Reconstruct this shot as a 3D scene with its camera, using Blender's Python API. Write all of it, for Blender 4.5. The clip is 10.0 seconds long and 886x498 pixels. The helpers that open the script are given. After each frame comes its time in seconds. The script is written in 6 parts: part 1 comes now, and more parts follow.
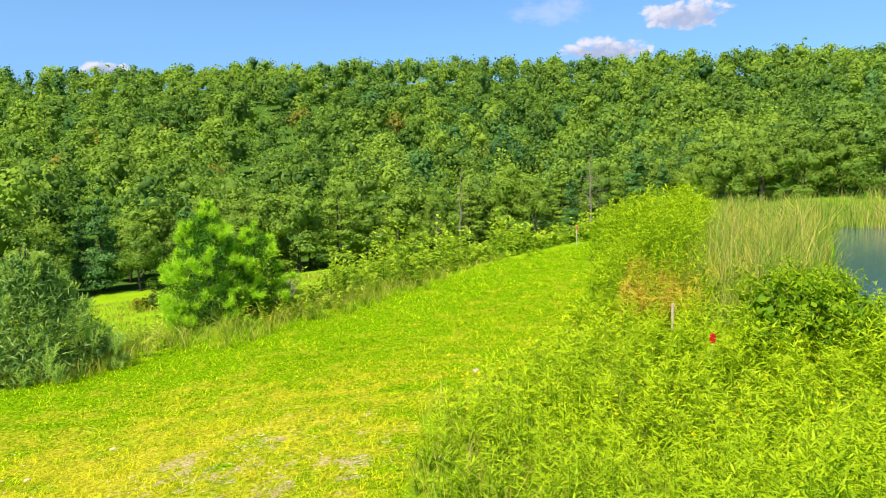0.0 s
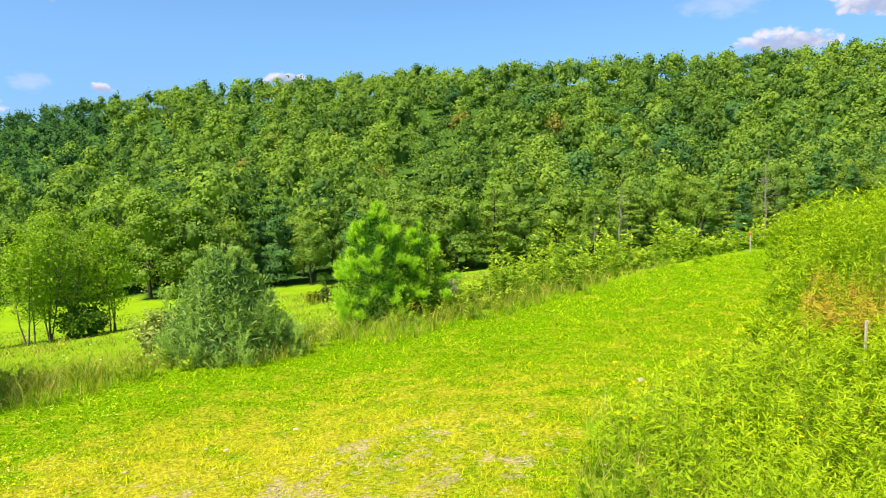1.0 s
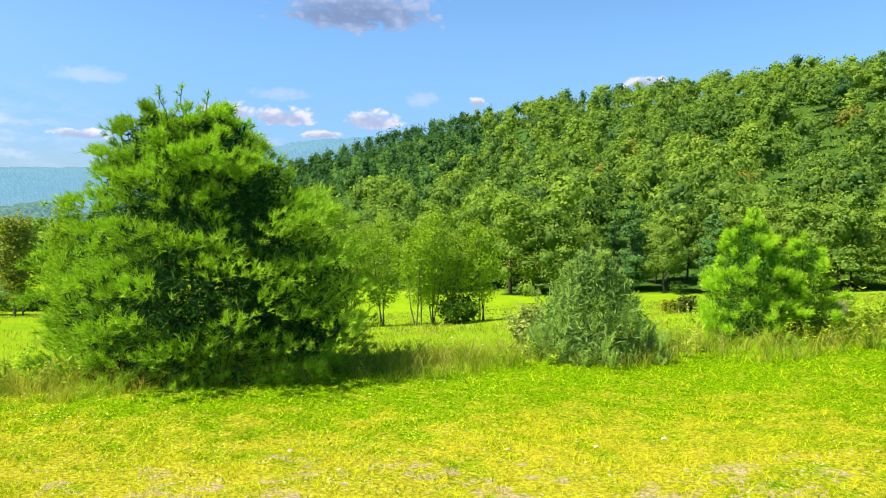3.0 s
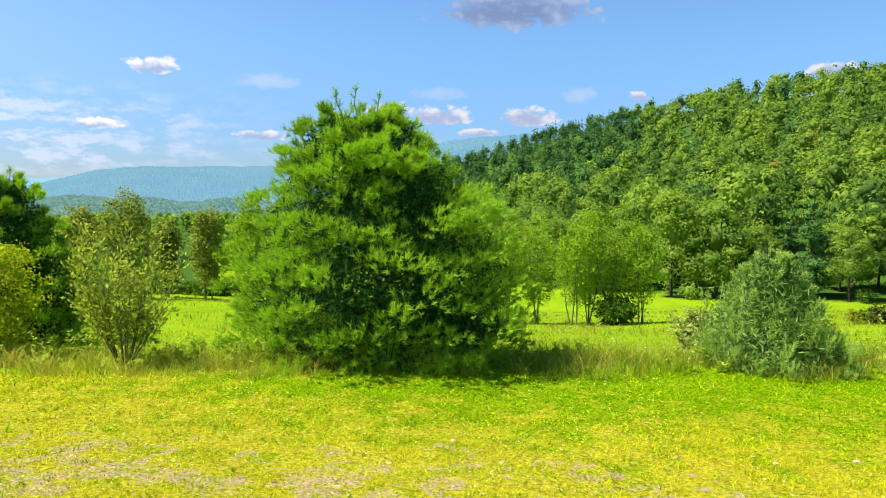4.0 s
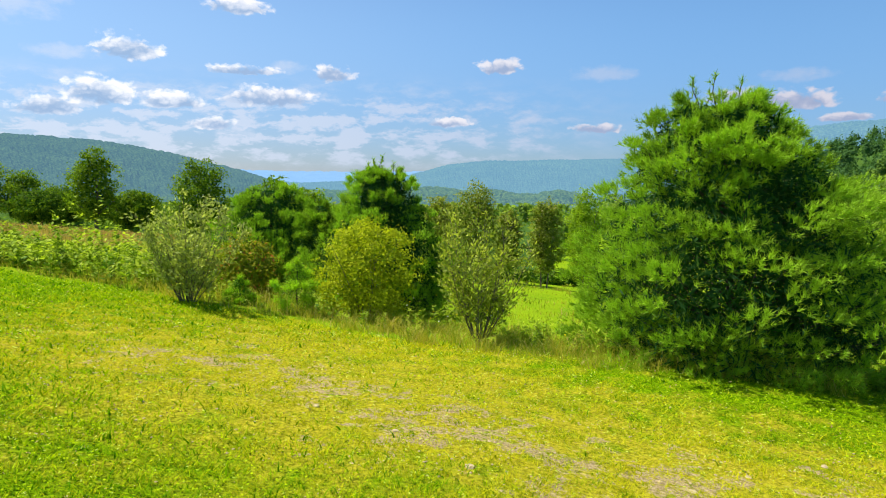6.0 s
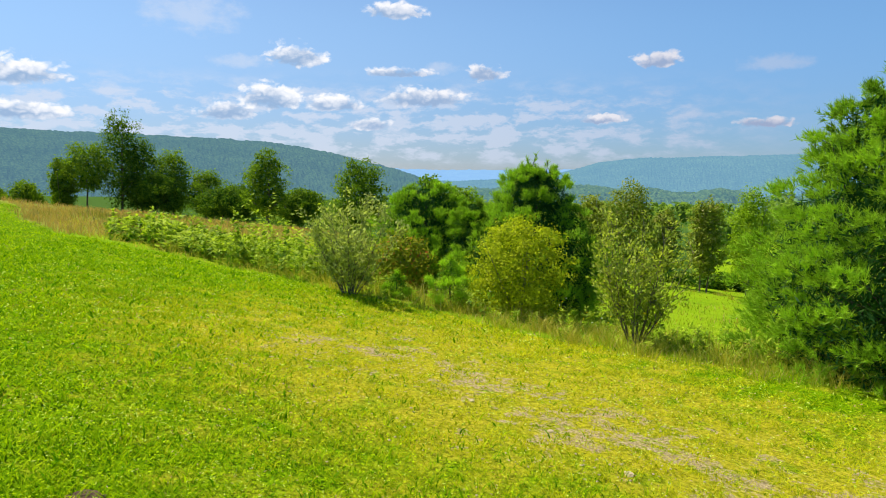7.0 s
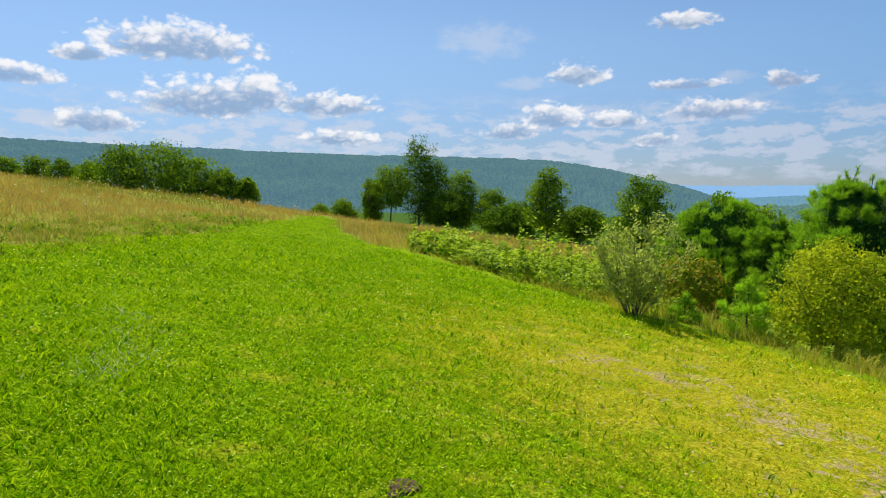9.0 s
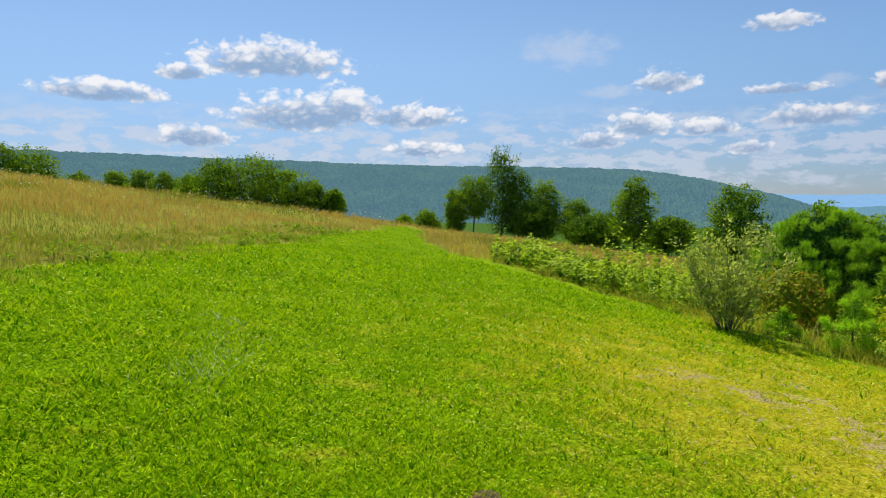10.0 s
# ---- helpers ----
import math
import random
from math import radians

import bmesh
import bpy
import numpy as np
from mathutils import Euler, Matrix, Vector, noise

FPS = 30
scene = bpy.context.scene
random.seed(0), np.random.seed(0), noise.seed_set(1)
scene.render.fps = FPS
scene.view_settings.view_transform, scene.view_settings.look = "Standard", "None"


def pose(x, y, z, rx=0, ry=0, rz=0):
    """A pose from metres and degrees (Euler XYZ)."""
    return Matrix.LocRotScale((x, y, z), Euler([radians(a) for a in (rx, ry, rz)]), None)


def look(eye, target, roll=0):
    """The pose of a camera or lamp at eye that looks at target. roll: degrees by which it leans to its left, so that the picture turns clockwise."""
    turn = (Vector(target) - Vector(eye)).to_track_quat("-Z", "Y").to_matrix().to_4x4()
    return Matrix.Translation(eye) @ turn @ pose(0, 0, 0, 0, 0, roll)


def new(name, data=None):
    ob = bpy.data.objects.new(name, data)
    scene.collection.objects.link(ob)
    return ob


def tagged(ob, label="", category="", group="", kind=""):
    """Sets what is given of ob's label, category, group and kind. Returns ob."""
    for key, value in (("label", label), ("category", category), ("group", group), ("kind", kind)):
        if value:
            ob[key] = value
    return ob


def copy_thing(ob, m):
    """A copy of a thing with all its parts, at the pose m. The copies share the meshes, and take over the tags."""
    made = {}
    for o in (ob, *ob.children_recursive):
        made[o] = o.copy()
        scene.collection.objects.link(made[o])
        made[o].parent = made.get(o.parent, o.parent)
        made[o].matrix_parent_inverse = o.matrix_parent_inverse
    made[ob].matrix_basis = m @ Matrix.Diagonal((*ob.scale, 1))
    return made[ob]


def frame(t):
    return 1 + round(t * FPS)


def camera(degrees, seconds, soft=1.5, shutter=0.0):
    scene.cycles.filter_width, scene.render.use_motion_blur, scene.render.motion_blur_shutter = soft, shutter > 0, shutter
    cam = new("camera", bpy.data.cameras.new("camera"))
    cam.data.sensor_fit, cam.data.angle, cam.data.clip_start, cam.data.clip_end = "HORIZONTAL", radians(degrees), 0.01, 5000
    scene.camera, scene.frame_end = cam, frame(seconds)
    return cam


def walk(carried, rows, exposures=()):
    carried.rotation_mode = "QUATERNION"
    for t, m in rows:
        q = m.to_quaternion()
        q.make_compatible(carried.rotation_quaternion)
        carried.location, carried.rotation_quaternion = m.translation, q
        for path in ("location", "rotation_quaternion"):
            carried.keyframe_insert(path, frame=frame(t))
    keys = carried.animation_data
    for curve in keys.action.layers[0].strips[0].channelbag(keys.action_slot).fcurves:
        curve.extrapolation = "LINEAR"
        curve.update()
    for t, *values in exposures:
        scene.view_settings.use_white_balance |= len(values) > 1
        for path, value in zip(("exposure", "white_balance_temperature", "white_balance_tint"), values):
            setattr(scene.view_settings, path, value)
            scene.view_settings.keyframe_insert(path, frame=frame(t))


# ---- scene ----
cam = camera(66.1, 10.0, soft=1.0)
METRES, EYE, TILT, LEAN, TURN = 1.1, 1.65, -5.5, 0.5, 0.0
ROWS = [
    (0.0, 0.0, 0.0, 0.0, -0.0, 0.0, -0.0),
    (0.5, -0.0432, -0.039, 0.003, 6.46, 0.0, -0.71),
    (1.0, -0.0947, -0.0912, 0.0086, 13.0, 0.0, -1.43),
    (1.5, -0.1451, -0.1562, 0.0093, 20.47, -0.0, -2.23),
    (2.0, -0.1905, -0.1939, 0.0053, 28.46, -0.11, -3.03),
    (2.5, -0.2437, -0.2285, -0.002, 35.41, -0.52, -3.68),
    (4.0, -0.3487, -0.3621, -0.0271, 54.87, -2.32, -5.03),
    (4.5, -0.3652, -0.4189, -0.0338, 61.35, -3.05, -5.33),
    (5.0, -0.3772, -0.484, -0.0393, 67.88, -3.8, -5.56),
    (5.5, -0.3937, -0.553, -0.0456, 74.94, -4.66, -5.76),
    (6.0, -0.4025, -0.5951, -0.05, 82.31, -5.57, -5.82),
    (7.5, -0.4019, -0.719, -0.0603, 100.69, -7.43, -5.38),
    (8.0, -0.3837, -0.7573, -0.0565, 106.76, -7.71, -5.11),
    (8.5, -0.3645, -0.7884, -0.054, 112.61, -7.69, -4.8),
    (9.0, -0.3513, -0.8111, -0.0558, 117.93, -7.57, -4.48),
    (9.5, -0.3467, -0.8179, -0.0564, 121.97, -7.4, -4.17),
    (10.0, -0.3464, -0.8206, -0.0581, 124.87, -7.2, -3.92),
]
EXPOSURES = [(0.0, 1.2), (2.5, 1.28), (5.5, 0.96), (7.5, 0.76), (10.0, 0.6)]
walk(cam, [(t, pose(0, 0, EYE, TILT, LEAN, TURN) @ pose(METRES * x, METRES * y, METRES * z, 90 + pitch, roll, yaw)) for t, x, y, z, yaw, pitch, roll in ROWS],
     exposures=EXPOSURES)

# ---- light: a high sun from behind the meadow, blue sky with fair-weather clouds ----
SUN_AZ, SUN_EL = 148.0, 55.0
sun_way = Vector((-math.sin(radians(SUN_AZ)) * math.cos(radians(SUN_EL)), math.cos(radians(SUN_AZ)) * math.cos(radians(SUN_EL)), math.sin(radians(SUN_EL))))
sun_data = bpy.data.lights.new("sun", "SUN")
sun_data.energy, sun_data.angle, sun_data.color = 4.35, radians(0.6), (1.0, 0.91, 0.74)
sun = new("sun", sun_data)
sun.matrix_world = look(sun_way * 100, (0, 0, 0))

# azimuth to the left, height, half width and half height of each cloud, in degrees
CLOUDS_NORTH = [
    (-18.7, 12.7, 3.0, 1.2), (-12.7, 10.5, 3.6, 1.0), (26.1, 8.8, 1.8, 0.5), (60.0, 6.4, 2.0, 1.0), (55.8, 6.1, 2.4, 0.9), (48.5, 6.0, 2.3, 0.9), (52.7, 4.8, 1.8, 0.4),
    (39.7, 7.6, 0.9, 0.4), (49.6, 14.4, 6.1, 2.0), (78.1, 9.3, 1.7, 0.7), (91.9, 8.6, 1.6, 0.8), (97.0, 6.6, 3.5, 1.0), (82.4, 4.9, 1.8, 0.4), (70.3, 4.4, 2.0, 0.5),
]
CLOUDS_SOUTH = [
    (99.2, 13.4, 2.4, 0.8), (107.3, 9.7, 2.4, 1.1), (99.0, 8.7, 2.8, 0.5), (109.2, 6.4, 2.6, 1.3), (112.6, 5.3, 2.3, 0.9), (104.1, 6.1, 2.3, 0.8), (101.3, 4.5, 1.6, 0.6),
    (139.1, 11.5, 6.1, 1.8), (145.9, 10.5, 1.9, 0.8), (151.6, 8.7, 4.4, 1.0), (145.2, 5.6, 3.0, 1.0), (137.0, 7.4, 5.4, 1.8), (133.3, 8.0, 3.0, 1.9), (126.6, 4.8, 3.3, 0.8), (127.8, 7.4, 4.2, 1.2),
]
WISPS = [
    (-8.4, 13.8, 2.6, 0.8), (44.2, 7.9, 1.2, 0.6), (57.3, 4.0, 1.4, 0.5), (99.4, 3.9, 1.6, 0.5), (95.3, 9.1, 1.2, 0.4), (114.9, 12.7, 3.2, 1.2), (156.2, 7.1, 1.8, 0.6),
    (111.5, 9.3, 2.0, 0.4), (55.8, 8.0, 2.2, 0.4), (69.8, 8.8, 2.1, 0.5),
]


def op(tree, kind, a, b=None, c=None):
    n = tree.nodes.new("ShaderNodeMath")
    n.operation = kind
    for i, v in enumerate((a, b, c)):
        if v is None:
            continue
        if isinstance(v, (int, float)):
            n.inputs[i].default_value = v
        else:
            tree.links.new(v, n.inputs[i])
    return n.outputs[0]


def vop(tree, kind, a, b=None, c=None):
    n = tree.nodes.new("ShaderNodeVectorMath")
    n.operation = kind
    for i, v in enumerate((a, b, c)):
        if v is None:
            continue
        if isinstance(v, (tuple, list)):
            n.inputs[i].default_value = v
        else:
            tree.links.new(v, n.inputs[i])
    return n.outputs["Value"] if kind in ("DOT_PRODUCT", "LENGTH") else n.outputs["Vector"]


def noise_tex(tree, vec, scale, detail=4.0, rough=0.55):
    n = tree.nodes.new("ShaderNodeTexNoise")
    n.inputs["Scale"].default_value, n.inputs["Detail"].default_value, n.inputs["Roughness"].default_value = scale, detail, rough
    if vec is not None:
        tree.links.new(vec, n.inputs["Vector"])
    return n.outputs["Fac"]


def ease(tree, v, a, b):
    n = tree.nodes.new("ShaderNodeMapRange")
    n.interpolation_type = "SMOOTHSTEP"
    n.inputs["From Min"].default_value, n.inputs["From Max"].default_value = a, b
    tree.links.new(v, n.inputs["Value"])
    return n.outputs["Result"]


def blend(tree, fac, a, b, how="MIX"):
    n = tree.nodes.new("ShaderNodeMix")
    n.data_type, n.blend_type = "RGBA", how
    for i, v in ((0, fac), (6, a), (7, b)):
        if isinstance(v, (int, float)):
            n.inputs[i].default_value = v
        elif isinstance(v, tuple):
            n.inputs[i].default_value = (*v, 1)
        else:
            tree.links.new(v, n.inputs[i])
    return n.outputs[2]


world = bpy.data.worlds.new("sky")
scene.world = world
world.use_nodes = True
wt = world.node_tree
wt.nodes.clear()
sky = wt.nodes.new("ShaderNodeTexSky")
sky.sky_type, sky.sun_disc = "NISHITA", False
sky.sun_elevation, sky.sun_rotation = radians(SUN_EL), radians(-SUN_AZ)
sky.air_density, sky.dust_density, sky.ozone_density = 1.0, 0.25, 3.0
way = wt.nodes.new("ShaderNodeTexCoord").outputs["Generated"]
parts = wt.nodes.new("ShaderNodeSeparateXYZ")
wt.links.new(way, parts.inputs[0])
az_out = op(wt, "MULTIPLY", op(wt, "ARCTAN2", op(wt, "MULTIPLY", parts.outputs[0], -1.0), parts.outputs[1]), 180 / math.pi)
el_out = op(wt, "MULTIPLY", op(wt, "ARCSINE", parts.outputs[2]), 180 / math.pi)
joined = wt.nodes.new("ShaderNodeCombineXYZ")
wt.links.new(az_out, joined.inputs[0])
wt.links.new(el_out, joined.inputs[1])
at_sky = joined.outputs[0]


def cloud_field(tree, at, clouds, flat=1.0):
    """How deep inside a cloud a place in the sky lies, and how high in it; flat: how much its underside is flattened."""
    least, weight, lift = None, None, None
    for a, e, w, h in clouds:
        w, h = w * 1.25, h * 1.3
        v = vop(tree, "MULTIPLY_ADD", at, (1 / w, 1 / h, 0), (-a / w, -e / h, 0))
        xy = tree.nodes.new("ShaderNodeSeparateXYZ")
        tree.links.new(v, xy.inputs[0])
        up = op(tree, "MAXIMUM", xy.outputs[1], op(tree, "MULTIPLY", xy.outputs[1], -flat))
        q = op(tree, "MULTIPLY_ADD", up, up, op(tree, "MULTIPLY", xy.outputs[0], xy.outputs[0]))
        least = q if least is None else op(tree, "MINIMUM", least, q)
        near = op(tree, "MAXIMUM", op(tree, "SUBTRACT", 1.6, q), 0.0)
        weight = near if weight is None else op(tree, "ADD", weight, near)
        part_lift = op(tree, "MULTIPLY", near, xy.outputs[1])
        lift = part_lift if lift is None else op(tree, "ADD", lift, part_lift)
    return op(tree, "SUBTRACT", 1.0, least), op(tree, "DIVIDE", lift, op(tree, "MAXIMUM", weight, 0.01))


def billow(tree, at, scale, shift=(0.0, 0.0, 0.0)):
    """Rounded swellings with creases between them, about 0 to 1."""
    n = noise_tex(tree, vop(tree, "MULTIPLY_ADD", at, (1.0, 1.45, 1.0), shift), scale, 1.5, 0.5)
    return op(tree, "MULTIPLY", op(tree, "ABSOLUTE", op(tree, "SUBTRACT", n, 0.5)), 5.0)


bent = vop(wt, "ADD", at_sky, vop(wt, "MULTIPLY", noise_tex(wt, at_sky, 0.9, 3.0, 0.6).node.outputs["Color"], (0.9, 0.6, 0.0)))
swell_noise = op(wt, "ADD", op(wt, "MULTIPLY", billow(wt, bent, 0.33), 0.55), op(wt, "ADD", op(wt, "MULTIPLY", billow(wt, bent, 0.9), 0.4), op(wt, "MULTIPLY", billow(wt, bent, 2.2), 0.1)))
fray = noise_tex(wt, vop(wt, "MULTIPLY", at_sky, (1.0, 1.7, 1.0)), 0.6, 7.0, 0.62)
sunward = ease(wt, az_out, 55.0, 112.0)
cloud_layers = []
for group in (CLOUDS_NORTH, CLOUDS_SOUTH):
    inside, lift = cloud_field(wt, bent, group, 1.9)
    body = op(wt, "ADD", inside, op(wt, "ADD", op(wt, "MULTIPLY", op(wt, "SUBTRACT", swell_noise, 0.5), 0.95), op(wt, "MULTIPLY", op(wt, "SUBTRACT", fray, 0.5), 1.5)))
    cover = ease(wt, body, -0.02, 0.62)
    shade = op(wt, "ADD", op(wt, "MULTIPLY", lift, 0.85), op(wt, "MULTIPLY", op(wt, "SUBTRACT", swell_noise, 0.45), 0.9))
    bright = ease(wt, op(wt, "SUBTRACT", op(wt, "ADD", shade, op(wt, "MULTIPLY", op(wt, "SUBTRACT", fray, 0.5), 1.0)), op(wt, "MULTIPLY", ease(wt, inside, 0.3, 1.0), 0.5)), -0.75, 0.42)
    lit_col = blend(wt, sunward, (4.5, 4.4, 5.0), (7.1, 7.1, 7.3))
    low_col = blend(wt, sunward, (2.3, 2.7, 3.9), (2.2, 3.2, 4.8))
    if group is CLOUDS_NORTH:
        # the high cloud shows its grey underside
        under = op(wt, "MULTIPLY", ease(wt, el_out, 10.0, 11.8), ease(wt, az_out, 30.0, 40.0))
        lit_col, low_col = blend(wt, under, lit_col, (2.2, 2.8, 4.2)), blend(wt, under, low_col, (1.2, 1.65, 2.8))
    cloud_layers.append((cover, blend(wt, bright, low_col, lit_col)))
# thin scattered bank low over the horizon, and loose cloud
low = op(wt, "MULTIPLY", ease(wt, el_out, 0.3, 2.5), op(wt, "SUBTRACT", 1.0, ease(wt, el_out, 4.0, 9.0)))
loose = op(wt, "MULTIPLY", op(wt, "SUBTRACT", noise_tex(wt, vop(wt, "MULTIPLY", bent, (0.8, 2.2, 1.0)), 0.42, 5.0, 0.6), 0.46), op(wt, "MULTIPLY", low, 6.0))
loose = op(wt, "MULTIPLY", loose, ease(wt, az_out, 62.0, 92.0))
thin = op(wt, "ADD", cloud_field(wt, bent, WISPS)[0], op(wt, "MULTIPLY", op(wt, "SUBTRACT", fray, 0.5), 3.2))
thin = op(wt, "MULTIPLY", ease(wt, thin, -0.3, 1.3), 0.5)
sky_blue = blend(wt, 1.0, sky.outputs[0], blend(wt, sunward, (0.57, 0.8, 0.96), (0.71, 0.8, 0.87)), "MULTIPLY")
hazy = blend(wt, ease(wt, el_out, 0.0, 14.0), blend(wt, 1.0, sky_blue, (0.6, 0.61, 0.79), "MULTIPLY"), sky_blue)
veil_col = blend(wt, sunward, (3.3, 3.8, 5.0), (4.6, 5.1, 6.1))
sky_col = blend(wt, op(wt, "MULTIPLY", ease(wt, loose, -0.1, 0.6), 0.72), hazy, veil_col)
sky_col = blend(wt, thin, sky_col, veil_col)
for cover, cloud_col in cloud_layers:
    sky_col = blend(wt, op(wt, "MULTIPLY", cover, 0.95), sky_col, cloud_col)
back = wt.nodes.new("ShaderNodeBackground")
back.inputs["Strength"].default_value = 0.085
wt.links.new(sky_col, back.inputs["Color"])
wout = wt.nodes.new("ShaderNodeOutputWorld")
wt.links.new(back.outputs[0], wout.inputs["Surface"])


# ---- materials ----
def material(name):
    m = bpy.data.materials.new(name)
    m.use_nodes = True
    m.node_tree.nodes.clear()
    return m, m.node_tree


def finish(tree, shader):
    out = tree.nodes.new("ShaderNodeOutputMaterial")
    tree.links.new(shader, out.inputs["Surface"])


def plug(tree, socket, v):
    if isinstance(v, (int, float)):
        socket.default_value = v
    elif isinstance(v, tuple):
        socket.default_value = (*v, 1)
    else:
        tree.links.new(v, socket)


def attribute(tree, name):
    n = tree.nodes.new("ShaderNodeAttribute")
    n.attribute_name = name
    return n.outputs["Fac"]


def principled(tree, color, rough=0.8, normal=None, metal=0.0, spec=0.3):
    n = tree.nodes.new("ShaderNodeBsdfPrincipled")
    plug(tree, n.inputs["Base Color"], color)
    plug(tree, n.inputs["Roughness"], rough)
    n.inputs["Metallic"].default_value = metal
    n.inputs["Specular IOR Level"].default_value = spec
    if normal is not None:
        tree.links.new(normal, n.inputs["Normal"])
    return n.outputs[0]


def bump(tree, h, strength, distance):
    n = tree.nodes.new("ShaderNodeBump")
    n.inputs["Strength"].default_value, n.inputs["Distance"].default_value = strength, distance
    tree.links.new(h, n.inputs["Height"])
    return n.outputs[0]


def leafy(name, dark, light, through_it=0.35, gloss=0.05, third=None, grain=0.0, vary=0.7):
    """Leaves or needles: from dark to light by the tint of each plant, varied leaf by leaf."""
    m, t = material(name)
    geo = t.nodes.new("ShaderNodeNewGeometry")
    info = t.nodes.new("ShaderNodeObjectInfo")
    tint = op(t, "ADD", attribute(t, "tint"), op(t, "MULTIPLY", info.outputs["Random"], 0.35))
    each = geo.outputs["Random Per Island"]
    f = op(t, "ADD", tint, op(t, "MULTIPLY", op(t, "SUBTRACT", each, 0.5), vary))
    relief = None
    if grain:
        co = t.nodes.new("ShaderNodeTexCoord").outputs["Object"]
        fine_n = noise_tex(t, co, grain, 3.0, 0.7)
        f = op(t, "ADD", tint, op(t, "MULTIPLY", op(t, "SUBTRACT", fine_n, 0.5), 0.8))
        relief = bump(t, fine_n, 0.7, 0.6 / grain)
    n = t.nodes.new("ShaderNodeClamp")
    t.links.new(f, n.inputs[0])
    col = blend(t, n.outputs[0], dark, light)
    if third:
        col = blend(t, ease(t, each, 0.86, 0.98), col, third)
    d = t.nodes.new("ShaderNodeBsdfDiffuse")
    t.links.new(col, d.inputs["Color"])
    if relief is not None:
        t.links.new(relief, d.inputs["Normal"])
    tr = t.nodes.new("ShaderNodeBsdfTranslucent")
    t.links.new(blend(t, 1.0, col, (1.15, 1.2, 0.6), "MULTIPLY"), tr.inputs["Color"])
    mix = t.nodes.new("ShaderNodeMixShader")
    mix.inputs[0].default_value = through_it
    t.links.new(d.outputs[0], mix.inputs[1])
    t.links.new(tr.outputs[0], mix.inputs[2])
    g = t.nodes.new("ShaderNodeBsdfGlossy")
    g.inputs["Roughness"].default_value = 0.6
    t.links.new(blend(t, 0.5, col, (0.5, 0.5, 0.5)), g.inputs["Color"])
    mix2 = t.nodes.new("ShaderNodeMixShader")
    mix2.inputs[0].default_value = gloss
    t.links.new(mix.outputs[0], mix2.inputs[1])
    t.links.new(g.outputs[0], mix2.inputs[2])
    finish(t, mix2.outputs[0])
    return m


def bark(name, a, b, scale=18.0):
    m, t = material(name)
    co = t.nodes.new("ShaderNodeTexCoord").outputs["Object"]
    f = noise_tex(t, vop(t, "MULTIPLY", co, (1.0, 1.0, 0.25)), scale, 6.0, 0.65)
    finish(t, principled(t, blend(t, f, a, b), 0.9, bump(t, f, 0.6, 0.02)))
    return m


BARK = bark("grey_brown_bark", (0.05, 0.04, 0.03), (0.2, 0.17, 0.13))
BARK_DARK = bark("dark_bark", (0.025, 0.02, 0.016), (0.1, 0.08, 0.06))
DEADWOOD = bark("weathered_deadwood", (0.1, 0.085, 0.07), (0.3, 0.26, 0.22))
PINE = leafy("white_pine_needles", (0.018, 0.075, 0.01), (0.34, 0.56, 0.03), 0.28, 0.03)
PINE_BRIGHT = leafy("bright_pine_needles", (0.04, 0.15, 0.008), (0.42, 0.66, 0.03), 0.32, 0.03)
PINE_BLUE = leafy("scots_pine_needles", (0.07, 0.17, 0.03), (0.4, 0.55, 0.12), 0.34, 0.03)
LEAF = leafy("broad_leaves", (0.04, 0.11, 0.006), (0.26, 0.4, 0.015), 0.42, 0.03)
# woodland colours lean towards blue, distance haze mixed into the leaves themselves
LEAF_FAR = leafy("woodland_leaves", (0.062, 0.15, 0.034), (0.26, 0.38, 0.046), 0.45, 0.015, grain=2.2)
LEAF_AUTUMN = leafy("turning_leaves", (0.18, 0.2, 0.03), (0.42, 0.31, 0.05), 0.4, 0.015, grain=2.2)
NEEDLE_FAR = leafy("woodland_conifer", (0.034, 0.095, 0.034), (0.115, 0.24, 0.06), 0.38, 0.015, grain=2.2)
LEAF_OLIVE = leafy("olive_leaves", (0.0753, 0.125, 0.0112), (0.258, 0.312, 0.0336), 0.4, 0.04, (0.36, 0.34, 0.12))
LEAF_PALE = leafy("pale_leaves", (0.14, 0.2, 0.034), (0.46, 0.52, 0.13), 0.42, 0.05)
LEAF_SPRING = leafy("yellow_green_leaves", (0.14, 0.22, 0.016), (0.48, 0.53, 0.08), 0.48, 0.04)
LEAF_YELLOW = leafy("yellow_leaves", (0.12, 0.2, 0.004), (0.5, 0.55, 0.02), 0.45, 0.02)
LEAF_RUST = leafy("russet_leaves", (0.2, 0.26, 0.014), (0.5, 0.37, 0.04), 0.4, 0.02, (0.42, 0.16, 0.05))
WEED = leafy("goldenrod_leaves", (0.1, 0.22, 0.004), (0.42, 0.54, 0.008), 0.42, 0.03)
BRAMBLE = leafy("bramble_leaves", (0.09, 0.2, 0.006), (0.44, 0.55, 0.035), 0.45, 0.04)
GRASS = leafy("lawn_grass", (0.11, 0.27, 0.001), (0.54, 0.53, 0.012), 0.32, 0.006, vary=0.7)
LUSH = leafy("lush_lawn_grass", (0.075, 0.23, 0.001), (0.46, 0.6, 0.006), 0.34, 0.006, vary=0.85)
TALL_GRASS = leafy("tall_grass", (0.12, 0.25, 0.005), (0.47, 0.42, 0.05), 0.35, 0.03, (0.52, 0.42, 0.16))
STRAW = leafy("dry_grass", (0.1, 0.2, 0.008), (0.44, 0.31, 0.09), 0.35, 0.02, (0.42, 0.27, 0.14))
